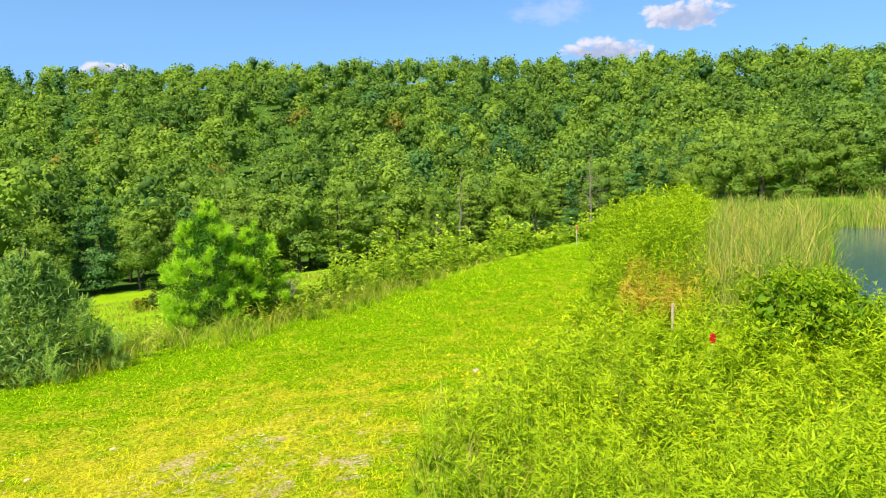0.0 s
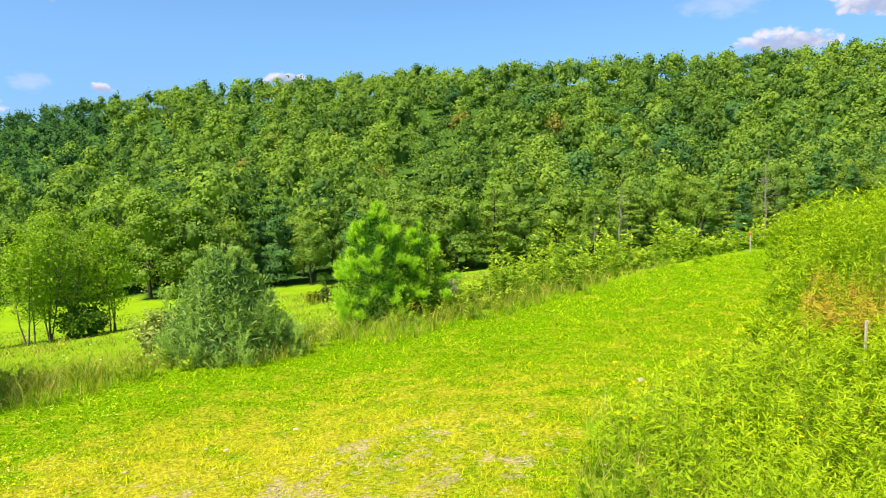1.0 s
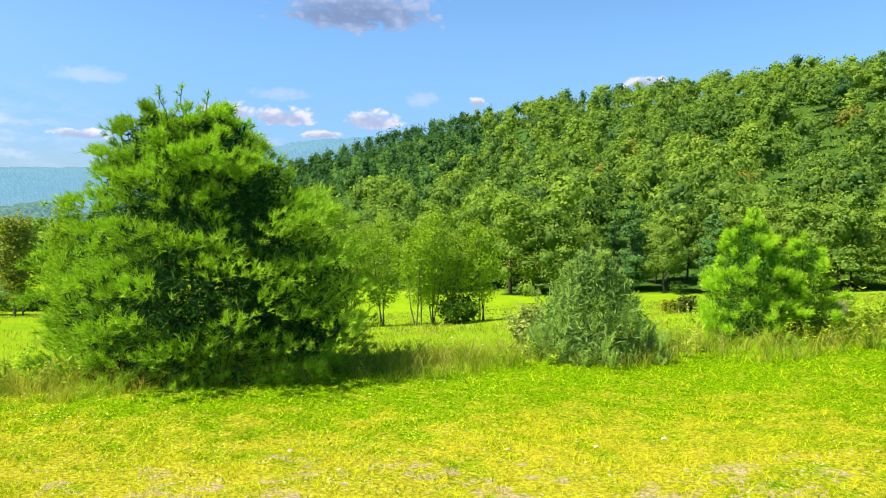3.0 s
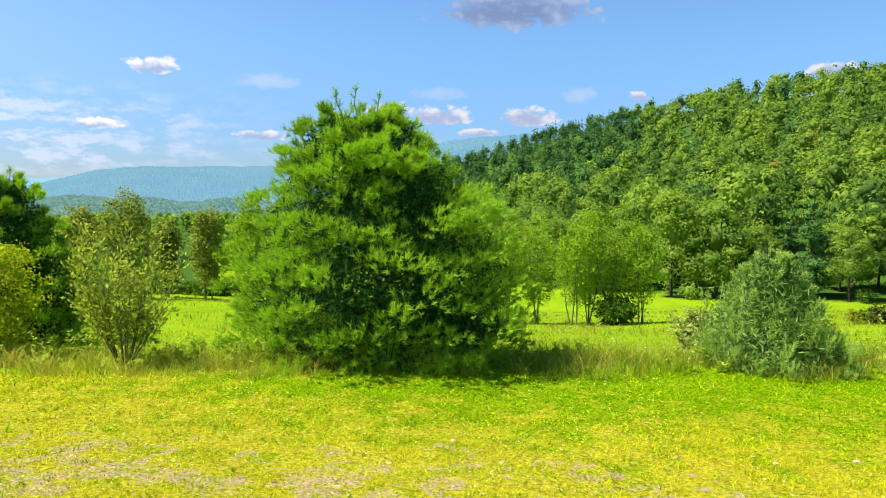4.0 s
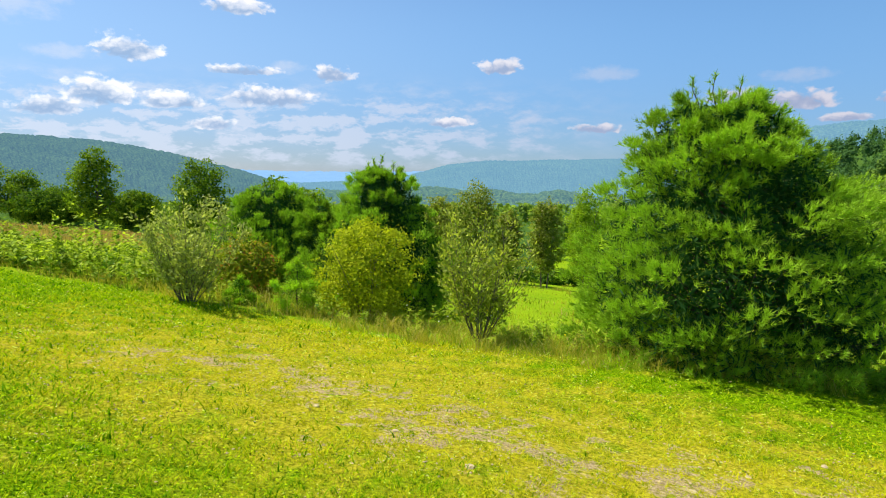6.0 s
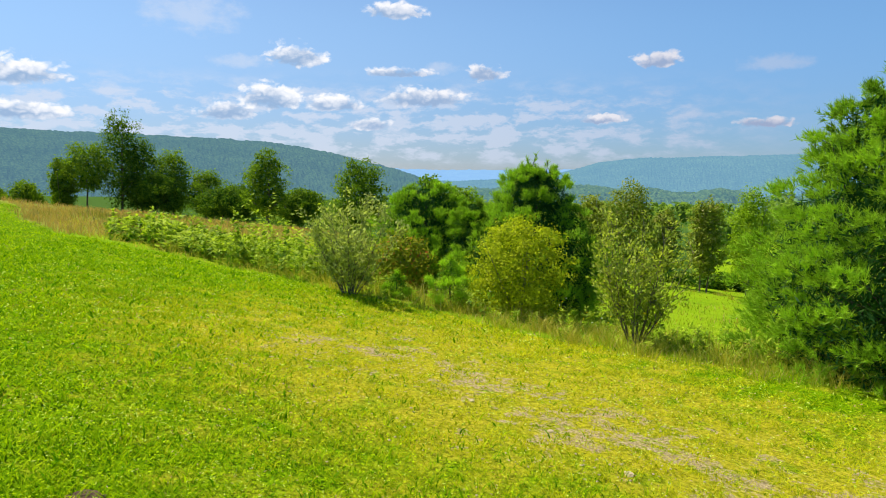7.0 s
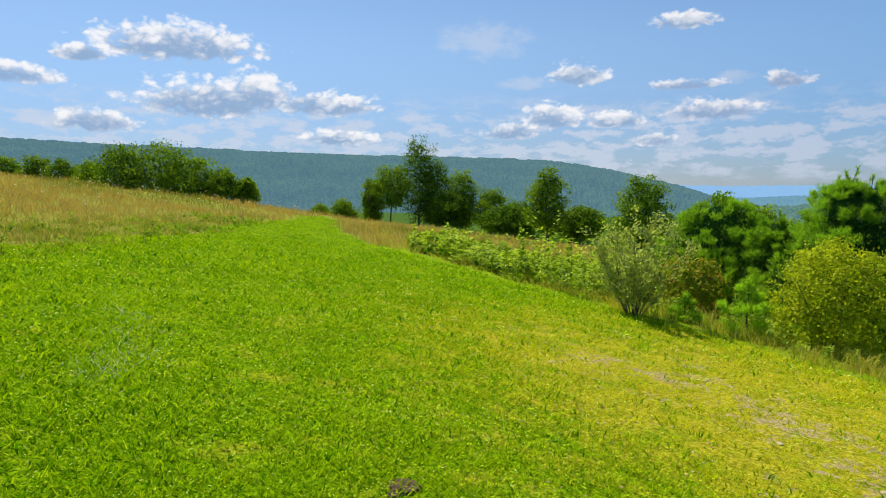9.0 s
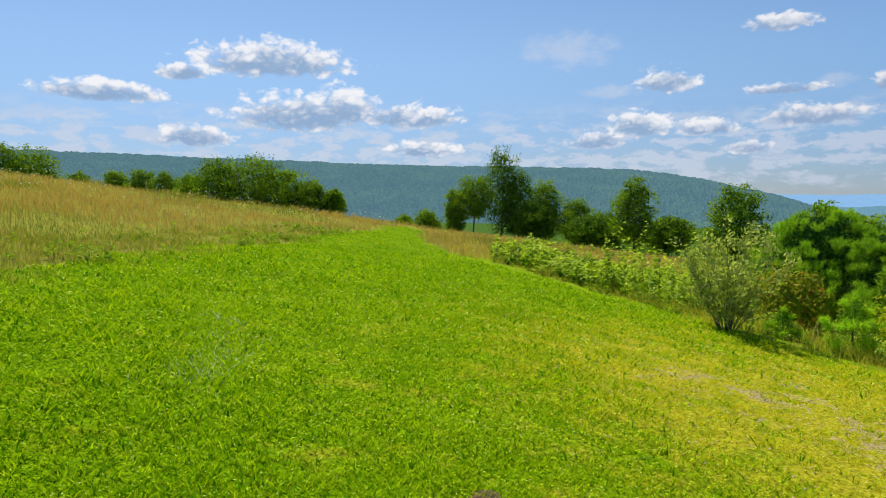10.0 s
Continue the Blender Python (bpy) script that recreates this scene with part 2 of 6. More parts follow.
REED = leafy("cattail_leaves", (0.1, 0.25, 0.012), (0.52, 0.46, 0.09), 0.3, 0.03, (0.5, 0.36, 0.16))


# ---- the lie of the land ----
def smooth(a, b, v):
    q = np.clip((v - a) / (b - a), 0, 1)
    return q * q * (3 - 2 * q)
def along(x, y):
    """Along the lawn's lip (u) and out over it towards the valley (s)."""
    return 0.56 * (x + 9.3) + 0.83 * (y - 2.8), -0.83 * (x + 9.3) + 0.56 * (y - 2.8)
def pond_at(x, y):
    e = 0.866 * (x - 10) - 0.5 * (y - 17.5)
    a = 0.5 * (x - 10) + 0.866 * (y - 17.5)
    return e, a
AZ = [-80, -35, -24, 0, 17, 32, 44, 52, 58, 66, 75]
CREST_R = [380, 380, 380, 360, 380, 470, 620, 760, 860, 900, 900]
CREST_EL = [6, 8.9, 9.85, 10.3, 9.55, 8.1, 5.85, 3.4, 1.7, -1.2, -2.2]
FOOT_R = [95, 100, 108, 100, 90, 84, 88, 110, 140, 200, 300]
def height(x, y):
    x, y = np.asarray(x, float), np.asarray(y, float)
    u, s = along(x, y)
    uc = np.minimum(u, 4) - 7 * smooth(10, 28, u)
    up = -0.051 * np.maximum(uc, -45) - 8 * (1 - np.exp(-np.maximum(-45 - u, 0) / 90))
    far = np.where(s > 60, 60 + 130 * (1 - np.exp(-np.maximum(s - 60, 0) / 500)), s)
    far = np.where(s < -30, -30 - 20 * (1 - np.exp(np.minimum(s + 30, 0) / 60)), far)
    lip = np.where(far < -2, far, np.where(far < 1.5, -2 + 0.2 * (far + 2), -1.3 + 1.2 * (far - 1.5)))
    k = smooth(-4, 2, u)
    seff = far * (1 - k) + lip * k
    flat = smooth(9, 22, u)
    seff = np.where(seff < -1.5, seff * (1 - 0.9 * flat) - 1.35 * flat, seff)
    z = -1.14 + up - 0.139 * seff
    e, a = pond_at(x, y)
    basin = smooth(-1.5, 2.5, e) * smooth(-5, 0, a) * (1 - smooth(26, 32, a)) * (1 - smooth(16, 22, e))
    z = z * (1 - basin) + basin * -1.9
    r, az = np.hypot(x, y), np.degrees(np.arctan2(-x, y))
    field = EYE + r * np.tan(np.radians(np.interp(az, [104, 110, 114, 116, 120, 124], [-4.4, -3.8, -3.3, -3.1, -2.6, -2.2]))) - 0.25
    z = z + np.maximum(field - z, 0) * smooth(24, 50, r) * smooth(100, 106, az) * (1 - smooth(121, 127, az)) * (1 - smooth(95, 180, r))
    bed = np.interp(u, [5.0, 6.4, 8.4, 12.2, 17.7, 23.6, 30], [-8.6, -6.6, -5.4, -5.2, -3.5, -1.1, 1.5]) - s
    z = z - 0.5 * smooth(0, 3.0, bed) * smooth(4.5, 7.5, u) * (1 - smooth(14, 19, r)) * (1 - basin)
    rc, rf = np.interp(az, AZ, CREST_R), np.interp(az, AZ, FOOT_R)
    top = 1.65 + rc * np.tan(np.radians(np.interp(az, AZ, CREST_EL))) - 14
    q = np.clip((r - rf) / (rc - rf), 0, 1)
    rise = (0.35 * q + 0.65 * smooth(0, 1, q)) * smooth(-95, -75, az) * (1 - smooth(66, 76, az))
    back = 1 - smooth(0, 500, r - rc) * 0.5
    z = z + (top - z) * rise * back
    return z


def patchy(x, y, size, seed=0):
    """Soft random patches between 0 and 1, of about that size."""
    rng = np.random.default_rng(seed)
    table = rng.random((64, 64))
    fx, fy = np.asarray(x) / size, np.asarray(y) / size
    i, j = np.floor(fx).astype(int), np.floor(fy).astype(int)
    a, b = fx - i, fy - j
    a, b = a * a * (3 - 2 * a), b * b * (3 - 2 * b)
    g = lambda p, q: table[p % 64, q % 64]
    return (g(i, j) * (1 - a) + g(i + 1, j) * a) * (1 - b) + (g(i, j + 1) * (1 - a) + g(i + 1, j + 1) * a) * b


def cover_at(x, y):
    """What grows where: mown lawn, weeds, tall dry meadow, bare gravel, dryness."""
    u, s = along(x, y)
    ragged = 0.5 * (patchy(x, y, 0.8, 3) - 0.5)
    weeds = (s < np.interp(u, [5.0, 6.4, 8.4, 12.2, 17.7, 23.6, 30], [-8.6, -6.6, -5.4, -5.2, -3.5, -1.1, 1.5]) + ragged) & (u > 5.2)
    meadow = (s < -10.5 - 0.472 * (u + 9.9) + 2 * ragged) & (u < -6.5)
    right = np.interp(u, [-60, -38, -30, -24, -18, -10, 0], [7.5, 4.8, 1.6, 0.0, -0.4, 0.2, 1.1]) + ragged
    mown = (s < right) & ~weeds & ~meadow
    gravel = np.exp(-((s + 3.9 + 0.12 * u) / 1.7) ** 2) * smooth(-8, -3, u) * (1 - smooth(6, 10, u))
    reach = np.where(s > -3.9, 2.9 + 4.0 * smooth(2, -3, u), 2.7)
    dry = np.exp(-((s + 3.9) / reach) ** 2) * smooth(-12, -3, u + 0.5 * np.minimum(s + 3.9, 0)) * (1 - 0.8 * smooth(-1.2, 0.2, s) * smooth(-3, 2, u))
    return weeds, meadow, mown, gravel, dry


def bare_at(x, y, gravel):
    """Where worn turf gives way to bare gravel."""
    return smooth(0.36, 0.6, 0.38 * gravel + 0.44 * patchy(x, y, 0.13, 50) + 0.42 * patchy(x, y, 0.34, 51) + 0.22 * patchy(x, y, 1.1, 52) - 0.44) * smooth(0.08, 0.4, gravel)


def shape(name, verts, quads=None, tris=None, mat=None, parent=None, label="", smooth_shade=False, attrs=None):
    """One mesh object from arrays of corners and faces."""
    me = bpy.data.meshes.new(name)
    verts = np.asarray(verts, np.float32).reshape(-1, 3)
    q = np.zeros((0, 4), np.int32) if quads is None else np.asarray(quads, np.int32).reshape(-1, 4)
    t = np.zeros((0, 3), np.int32) if tris is None else np.asarray(tris, np.int32).reshape(-1, 3)
    me.vertices.add(len(verts))
    me.vertices.foreach_set("co", verts.ravel())
    me.loops.add(q.size + t.size)
    me.loops.foreach_set("vertex_index", np.concatenate([q.ravel(), t.ravel()]))
    me.polygons.add(len(q) + len(t))
    me.polygons.foreach_set("loop_start", np.concatenate([np.arange(len(q)) * 4, q.size + np.arange(len(t)) * 3]).astype(np.int32))
    me.polygons.foreach_set("use_smooth", np.full(len(q) + len(t), smooth_shade))
    for key, values in (attrs or {}).items():
        a = me.attributes.new(key, "FLOAT", "POINT")
        a.data.foreach_set("value", np.asarray(values, np.float32).ravel())
    me.update(calc_edges=True)
    me.validate()
    if mat:
        me.materials.append(mat)
    ob = new(name, me)
    if parent is not None:
        ob.parent = parent
    return tagged(ob, label=label)


def unit(v):
    return v / np.maximum(np.linalg.norm(v, axis=-1, keepdims=True), 1e-9)


def leaves(rng, at, out, length, width, tint, spread=0.8, droop=0.0):
    """Diamond leaves at places, facing roughly outwards. Returns corners, quads and tint."""
    n = len(at)
    nor = unit(unit(out) + rng.normal(0, spread, (n, 3)))
    axis = unit(np.cross(nor, rng.normal(0, 1, (n, 3))))
    axis[:, 2] -= droop
    axis = unit(axis)
    side = unit(np.cross(nor, axis))
    L = (np.broadcast_to(length, n) * rng.uniform(0.7, 1.3, n))[:, None]
    W = (np.broadcast_to(width, n) * rng.uniform(0.7, 1.3, n))[:, None]
    v = np.stack([at - axis * L * 0.5, at + side * W * 0.5 - axis * L * 0.06, at + axis * L * 0.5, at - side * W * 0.5 - axis * L * 0.06], 1)
    return v.reshape(-1, 3), np.arange(4 * n).reshape(-1, 4), np.repeat(np.broadcast_to(tint, n), 4)


def blades(rng, at, high, wide, lean, tint):
    """Grass blades: a strip that bends over. Returns corners, quads, tris and tint."""
    n = len(at)
    turn = rng.uniform(0, 2 * np.pi, n)
    side = np.stack([np.cos(turn), np.sin(turn), np.zeros(n)], 1)
    fall = rng.uniform(0, 2 * np.pi, n)
    over = np.stack([np.cos(fall), np.sin(fall), np.zeros(n)], 1) * (lean * high * rng.uniform(0.3, 1.2, n))[:, None]
    up = np.zeros((n, 3))
    up[:, 2] = high
    w = (np.broadcast_to(wide, n) * rng.uniform(0.7, 1.3, n))[:, None] * side * 0.5
    mid = at + up * 0.55 + over * 0.3
    v = np.stack([at - w, at + w, mid + w * 0.8, mid - w * 0.8, at + up * 0.95 + over], 1)
    k = np.arange(n)[:, None] * 5
    return v.reshape(-1, 3), k + np.array([0, 1, 2, 3]), k + np.array([3, 2, 4]), np.repeat(np.broadcast_to(tint, n), 5)


def spikes(rng, at, high, wide, lean, tint):
    """Short blades of one triangle each."""
    n = len(at)
    turn = rng.uniform(0, 2 * np.pi, n)
    side = np.stack([np.cos(turn), np.sin(turn), np.zeros(n)], 1) * (wide * rng.uniform(0.7, 1.3, n))[:, None] * 0.5
    fall = rng.uniform(0, 2 * np.pi, n)
    tip = at + np.stack([np.cos(fall) * lean * high, np.sin(fall) * lean * high, np.broadcast_to(high, n)], 1)
    v = np.stack([at - side, at + side, tip], 1)
    return v.reshape(-1, 3), np.arange(3 * n).reshape(-1, 3), np.repeat(np.broadcast_to(tint, n), 3)


def tubes(lines, sides=5):
    """Tapered round limbs along lists of (points, radii)."""
    vs, qs, k = [], [], 0
    ring = np.linspace(0, 2 * np.pi, sides, endpoint=False)
    for pts, radii in lines:
        pts = np.asarray(pts, float)
        tang = unit(np.gradient(pts, axis=0))
        ref = np.where(np.abs(tang[:, 2:3]) > 0.8, np.array([1.0, 0, 0]), np.array([0, 0, 1.0]))
        a = unit(np.cross(tang, ref))
        b = np.cross(tang, a)
        r = np.asarray(radii)[:, None, None]
        vs.append((pts[:, None] + r * (a[:, None] * np.cos(ring)[None, :, None] + b[:, None] * np.sin(ring)[None, :, None])).reshape(-1, 3))
        m = len(pts)
        i, j = np.meshgrid(np.arange(m - 1), np.arange(sides), indexing="ij")
        j2 = (j + 1) % sides
        qs.append(k + np.stack([i * sides + j, i * sides + j2, (i + 1) * sides + j2, (i + 1) * sides + j], -1).reshape(-1, 4))
        k += m * sides
    return np.concatenate(vs), np.concatenate(qs)


def ground_point(x, y):
    return Vector((x, y, float(height(x, y))))


def at_polar(az, d):
    return -d * math.sin(radians(az)), d * math.cos(radians(az))


def rooted(name, x, y, label, category, group=""):
    ob = new(name)
    ob.location = ground_point(x, y)
    return tagged(ob, label, category, group)


# ---- trees ----
def broad_crown(rng, high, wide, base, clumps, per, leaf, full=0.45, slim=0.45):
    """Leaf places of an uneven crown, widest at the given part of its height: places, outward ways."""
    f = rng.beta(1.25, 1.25, clumps)
    girth = np.where(f < full, np.sin(np.pi / 2 * np.clip(f / full, 0, 1)) * (1 - slim) + slim, np.sqrt(np.clip(1 - ((f - full) / (1.02 - full)) ** 2, 0, 1)))
    a = rng.uniform(0, 2 * np.pi, clumps)
    ph = rng.uniform(0, 2 * np.pi, 4)
    lumpy = 0.84 + 0.14 * np.sin(3 * a + 5 * f + ph[0]) + 0.12 * np.sin(5 * a - 9 * f + ph[1]) + 0.08 * np.sin(2 * a + 14 * f + ph[2])
    rad = wide / 2 * girth * lumpy * rng.random(clumps) ** 0.4
    mid = np.stack([rad * np.cos(a), rad * np.sin(a), base + f * (high - base) * (0.95 + 0.05 * np.sin(2 * a + ph[3]))], 1)
    k = np.repeat(np.arange(clumps), per)
    spread = 0.5 * (wide * wide * (high - base) / clumps) ** (1 / 3) * 0.55
    at = mid[k] + rng.normal(0, 1, (len(k), 3)) * np.array([spread, spread, spread * 0.7])
    at[:, 2] = np.maximum(at[:, 2], 0.03)
    core = np.array([0, 0, base + 0.4 * (high - base)])
    out = unit(at - core) + 0.6 * unit(at - mid[k]) + np.array([0, 0, 0.3])
    return at, out


def broad_limbs(rng, high, wide, base, stems=1, limbs=9, girth=0.05):
    lines = []
    for st in range(stems):
        off = rng.normal(0, 0.05 * wide, 2) if stems > 1 else np.zeros(2)
        lean = rng.normal(0, 0.16 * wide if stems > 1 else 0.05 * wide, 2)
        t = np.linspace(0, 1, 6)
        trunk = np.stack([off[0] + lean[0] * t + rng.normal(0, 0.01 * wide, 6), off[1] + lean[1] * t + rng.normal(0, 0.01 * wide, 6), t * high * 0.85], 1)
        trunk[0, 2] = -0.15
        r0 = girth * high * 0.5 / math.sqrt(stems)
        lines.append((trunk, r0 * (1 - 0.85 * t)))
        for i in range(max(2, limbs // stems)):
            f = rng.uniform(max(0.15, base / high * 0.8), 0.85)
            root = np.array([np.interp(f, t, trunk[:, j]) for j in range(3)])
            a = rng.uniform(0, 2 * np.pi)
            reach = wide * 0.42 * (1.15 - f) * rng.uniform(0.7, 1.2)
            q = np.linspace(0, 1, 4)[:, None]
            tip = np.array([math.cos(a) * reach, math.sin(a) * reach, reach * rng.uniform(0.5, 1.1)])
            limb = root + q * tip + np.array([0, 0, 0.12 * reach]) * q * (1 - q)
            lines.append((limb, r0 * 0.45 * (1.05 - f) * (1 - 0.8 * q[:, 0])))
    return lines


def broad_tree(name, x, y, label, category, high, wide, base, mat, seed, clumps=110, per=14, leaf=0.16, tint=0.5, stems=1, limbs=9, wood=None, group="", droop=0.2, full=0.45, girth=0.05, aspect=0.62, slim=0.45):
    rng = np.random.default_rng(seed)
    tree = rooted(name, x, y, label, category, group)
    v, q = tubes(broad_limbs(rng, high, wide, base, stems, limbs, girth))
    shape("trunk", v, q, mat=wood or BARK, parent=tree, smooth_shade=True)
    at, out = broad_crown(rng, high, wide, base, clumps, per, leaf, full, slim)
    v, q, ti = leaves(rng, at, out, leaf, leaf * aspect, tint + 0.25 * (rng.random(len(at)) - 0.5), 0.7, droop)
    # leaves filling the crown's inside, its shade painted in by a darker tint
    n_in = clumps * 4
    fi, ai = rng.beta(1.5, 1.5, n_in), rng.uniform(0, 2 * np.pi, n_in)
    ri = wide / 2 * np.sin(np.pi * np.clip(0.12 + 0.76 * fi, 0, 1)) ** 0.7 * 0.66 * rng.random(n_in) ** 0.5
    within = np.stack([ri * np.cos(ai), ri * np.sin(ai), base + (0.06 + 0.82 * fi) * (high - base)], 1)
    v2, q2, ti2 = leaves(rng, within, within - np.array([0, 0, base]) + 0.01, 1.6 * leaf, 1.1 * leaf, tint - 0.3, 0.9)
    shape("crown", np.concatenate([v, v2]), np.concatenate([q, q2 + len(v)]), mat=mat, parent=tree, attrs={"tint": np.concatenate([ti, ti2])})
    return tree


def pine_tree(name, x, y, label, high, wide, mat, seed, sprays=240, tufts=13, needle=0.13, per=14, thick=0.014, tint=0.4, swell=0.8, full=0.16, group="", leaders=9, wood=None, up=0.5, shoot=0.08, cushion=0.1, inner=-0.3, top_lean=(0.0, 0.0)):
    """A young pine: branches that end in cushions of needle tufts, over an uneven cone that reaches the ground."""
    rng = np.random.default_rng(seed)
    tree = rooted(name, x, y, label, "pine tree", group)
    lines = []
    t = np.linspace(0, 1, 8)
    trunk = np.stack([rng.normal(0, 0.008 * high, 8) + top_lean[0] * t * t, rng.normal(0, 0.008 * high, 8) + top_lean[1] * t * t, t * high * 0.94], 1)
    trunk[0] = (0, 0, -0.15)
    lines.append((trunk, 0.016 * high * (1 - 0.9 * t) + 0.004))
    # boughs in groups, with gaps between them
    n_limb = max(8, sprays // 3)
    fl, al = 0.95 * ((np.arange(n_limb) + rng.random(n_limb)) / n_limb) ** 1.35, np.arange(n_limb) * 2.4 + rng.normal(0, 0.35, n_limb)
    own = rng.integers(0, n_limb, sprays)
    f = np.clip(fl[own] + rng.normal(0, 0.035, sprays), 0.0, 0.95)
    a = al[own] + rng.normal(0, 0.4, sprays)
    ph = rng.uniform(0, 2 * np.pi, 3)
    profile = lambda g: np.where(g < full, 0.84 + 0.16 * g / full, np.clip(1 - (g - full) / (1.02 - full), 0, 1) ** swell)
    girth = profile(f)
    lumpy = 0.95 + 0.06 * np.sin(2 * a + 4 * f * 3 + ph[0]) + 0.06 * np.sin(5 * a - 11 * f + ph[1])
    deep = 1.04 - 0.4 * rng.random(sprays) ** 1.6
    rad = wide / 2 * girth * lumpy * deep * rng.uniform(0.86, 1.08, n_limb)[own]
    mid = np.stack([rad * np.cos(a) + top_lean[0] * f * f, rad * np.sin(a) + top_lean[1] * f * f, np.maximum(f * high * 0.96, 0.1)], 1)
    for k in range(sprays):
        foot = np.array([top_lean[0] * f[k] ** 2, top_lean[1] * f[k] ** 2, max(0.05, mid[k, 2] - 0.45 * rad[k])])
        q = np.linspace(0, 1, 4)[:, None]
        limb = foot + (mid[k] - foot) * q - np.array([0, 0, 0.1 * rad[k]]) * (q * (1 - q)) * 2
        lines.append((limb, 0.004 * high * (1.1 - f[k]) * (1 - 0.8 * q[:, 0]) * 0.5 + 0.002))
    k = np.repeat(np.arange(sprays), tufts)
    size = (cushion * wide * (0.3 + 0.7 * girth) * rng.uniform(0.65, 1.3, sprays))[k]
    ahead = unit(np.stack([np.cos(a), np.sin(a), np.full(sprays, up)], 1))[k]
    off = unit(rng.normal(0, 1, (len(k), 3)) + ahead * 0.9 + np.array([0, 0, 0.35])) * rng.uniform(0.45, 1.1, (len(k), 1))
    tips = mid[k] + off * size[:, None] * np.array([1, 1, 0.55])
    tips[:, 2] = np.clip(tips[:, 2], 0.05, high * 0.985)
    ways = unit(unit(off) * 0.8 + ahead * 0.7 + np.array([0, 0, 0.25 + 0.3 * up]))
    # shade painted into the tuft tint: darker deep inside, lighter on top
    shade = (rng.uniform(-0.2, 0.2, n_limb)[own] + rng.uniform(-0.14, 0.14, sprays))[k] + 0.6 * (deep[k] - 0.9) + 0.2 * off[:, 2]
    more_t, more_w, more_s = [], [], []
    for i in range(leaders):
        aa, rr = rng.uniform(0, 2 * np.pi), (rng.uniform(0.05, 0.26) * wide if i else 0)
        zz = high * (1.0 if i == 0 else 1.04 - 1.1 * (2 * rr / wide) * (1 - full) * 0.85 + rng.uniform(-0.03, 0.04))
        top = np.array([math.cos(aa) * rr + top_lean[0], math.sin(aa) * rr + top_lean[1], min(zz, high * 1.01)])
        long = 0.1 * high * rng.uniform(0.7, 1.2)
        bend = rng.normal(0, 0.08 * long, 3)
        foot = top - np.array([math.cos(aa) * 0.3 * long, math.sin(aa) * 0.3 * long, long])
        lines.append((np.stack([foot - np.array([0, 0, long]), foot, (foot + top) / 2 + bend, top]), [0.011, 0.009, 0.008, 0.006]))
        for w_ in (1.0, 0.97, 0.75, 0.45, 0.2, 0.0, -0.15, -0.35, -0.6):
            side_way = rng.normal(0, 0.12 if w_ > 0.9 else 0.5, 3)
            more_t.append(foot + (top - foot) * w_ + (side_way * 0.3 * needle if w_ < 0.9 else 0))
            more_w.append(np.array([0, 0, 1.0]) + side_way)
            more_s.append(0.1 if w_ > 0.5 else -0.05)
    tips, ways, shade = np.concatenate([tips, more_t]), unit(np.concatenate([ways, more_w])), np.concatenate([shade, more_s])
    v, q = tubes(lines, 5)
    shape("trunk", v, q, mat=wood or BARK_DARK, parent=tree, smooth_shade=True)
    # needles inside the crown, the shade there painted into their darker tint
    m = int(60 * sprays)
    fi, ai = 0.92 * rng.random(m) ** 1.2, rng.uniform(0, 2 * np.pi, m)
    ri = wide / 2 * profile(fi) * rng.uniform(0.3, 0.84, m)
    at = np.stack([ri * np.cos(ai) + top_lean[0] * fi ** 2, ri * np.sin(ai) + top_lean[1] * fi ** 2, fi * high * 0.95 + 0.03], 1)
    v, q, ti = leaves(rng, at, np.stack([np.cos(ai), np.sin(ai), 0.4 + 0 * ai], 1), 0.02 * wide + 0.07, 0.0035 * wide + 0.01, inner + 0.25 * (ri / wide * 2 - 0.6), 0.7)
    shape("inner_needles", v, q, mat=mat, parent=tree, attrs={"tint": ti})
    n = len(tips)
    k = np.repeat(np.arange(n), per)
    a1 = ways[k]
    down = rng.random(len(k)) ** 1.3
    start = tips[k] - a1 * (down * shoot)[:, None]
    aim = unit(a1 * 0.95 + unit(rng.normal(0, 1, (len(k), 3))) * 0.75)
    long = needle * rng.uniform(0.75, 1.2, len(k))
    side = unit(np.cross(aim, rng.normal(0, 1, (len(k), 3)))) * thick * 0.5
    v = np.stack([start - side, start + side, start + aim * long[:, None]], 1).reshape(-1, 3)
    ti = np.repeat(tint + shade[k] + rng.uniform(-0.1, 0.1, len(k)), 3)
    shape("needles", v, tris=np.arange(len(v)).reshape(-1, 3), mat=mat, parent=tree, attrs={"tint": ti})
    return tree


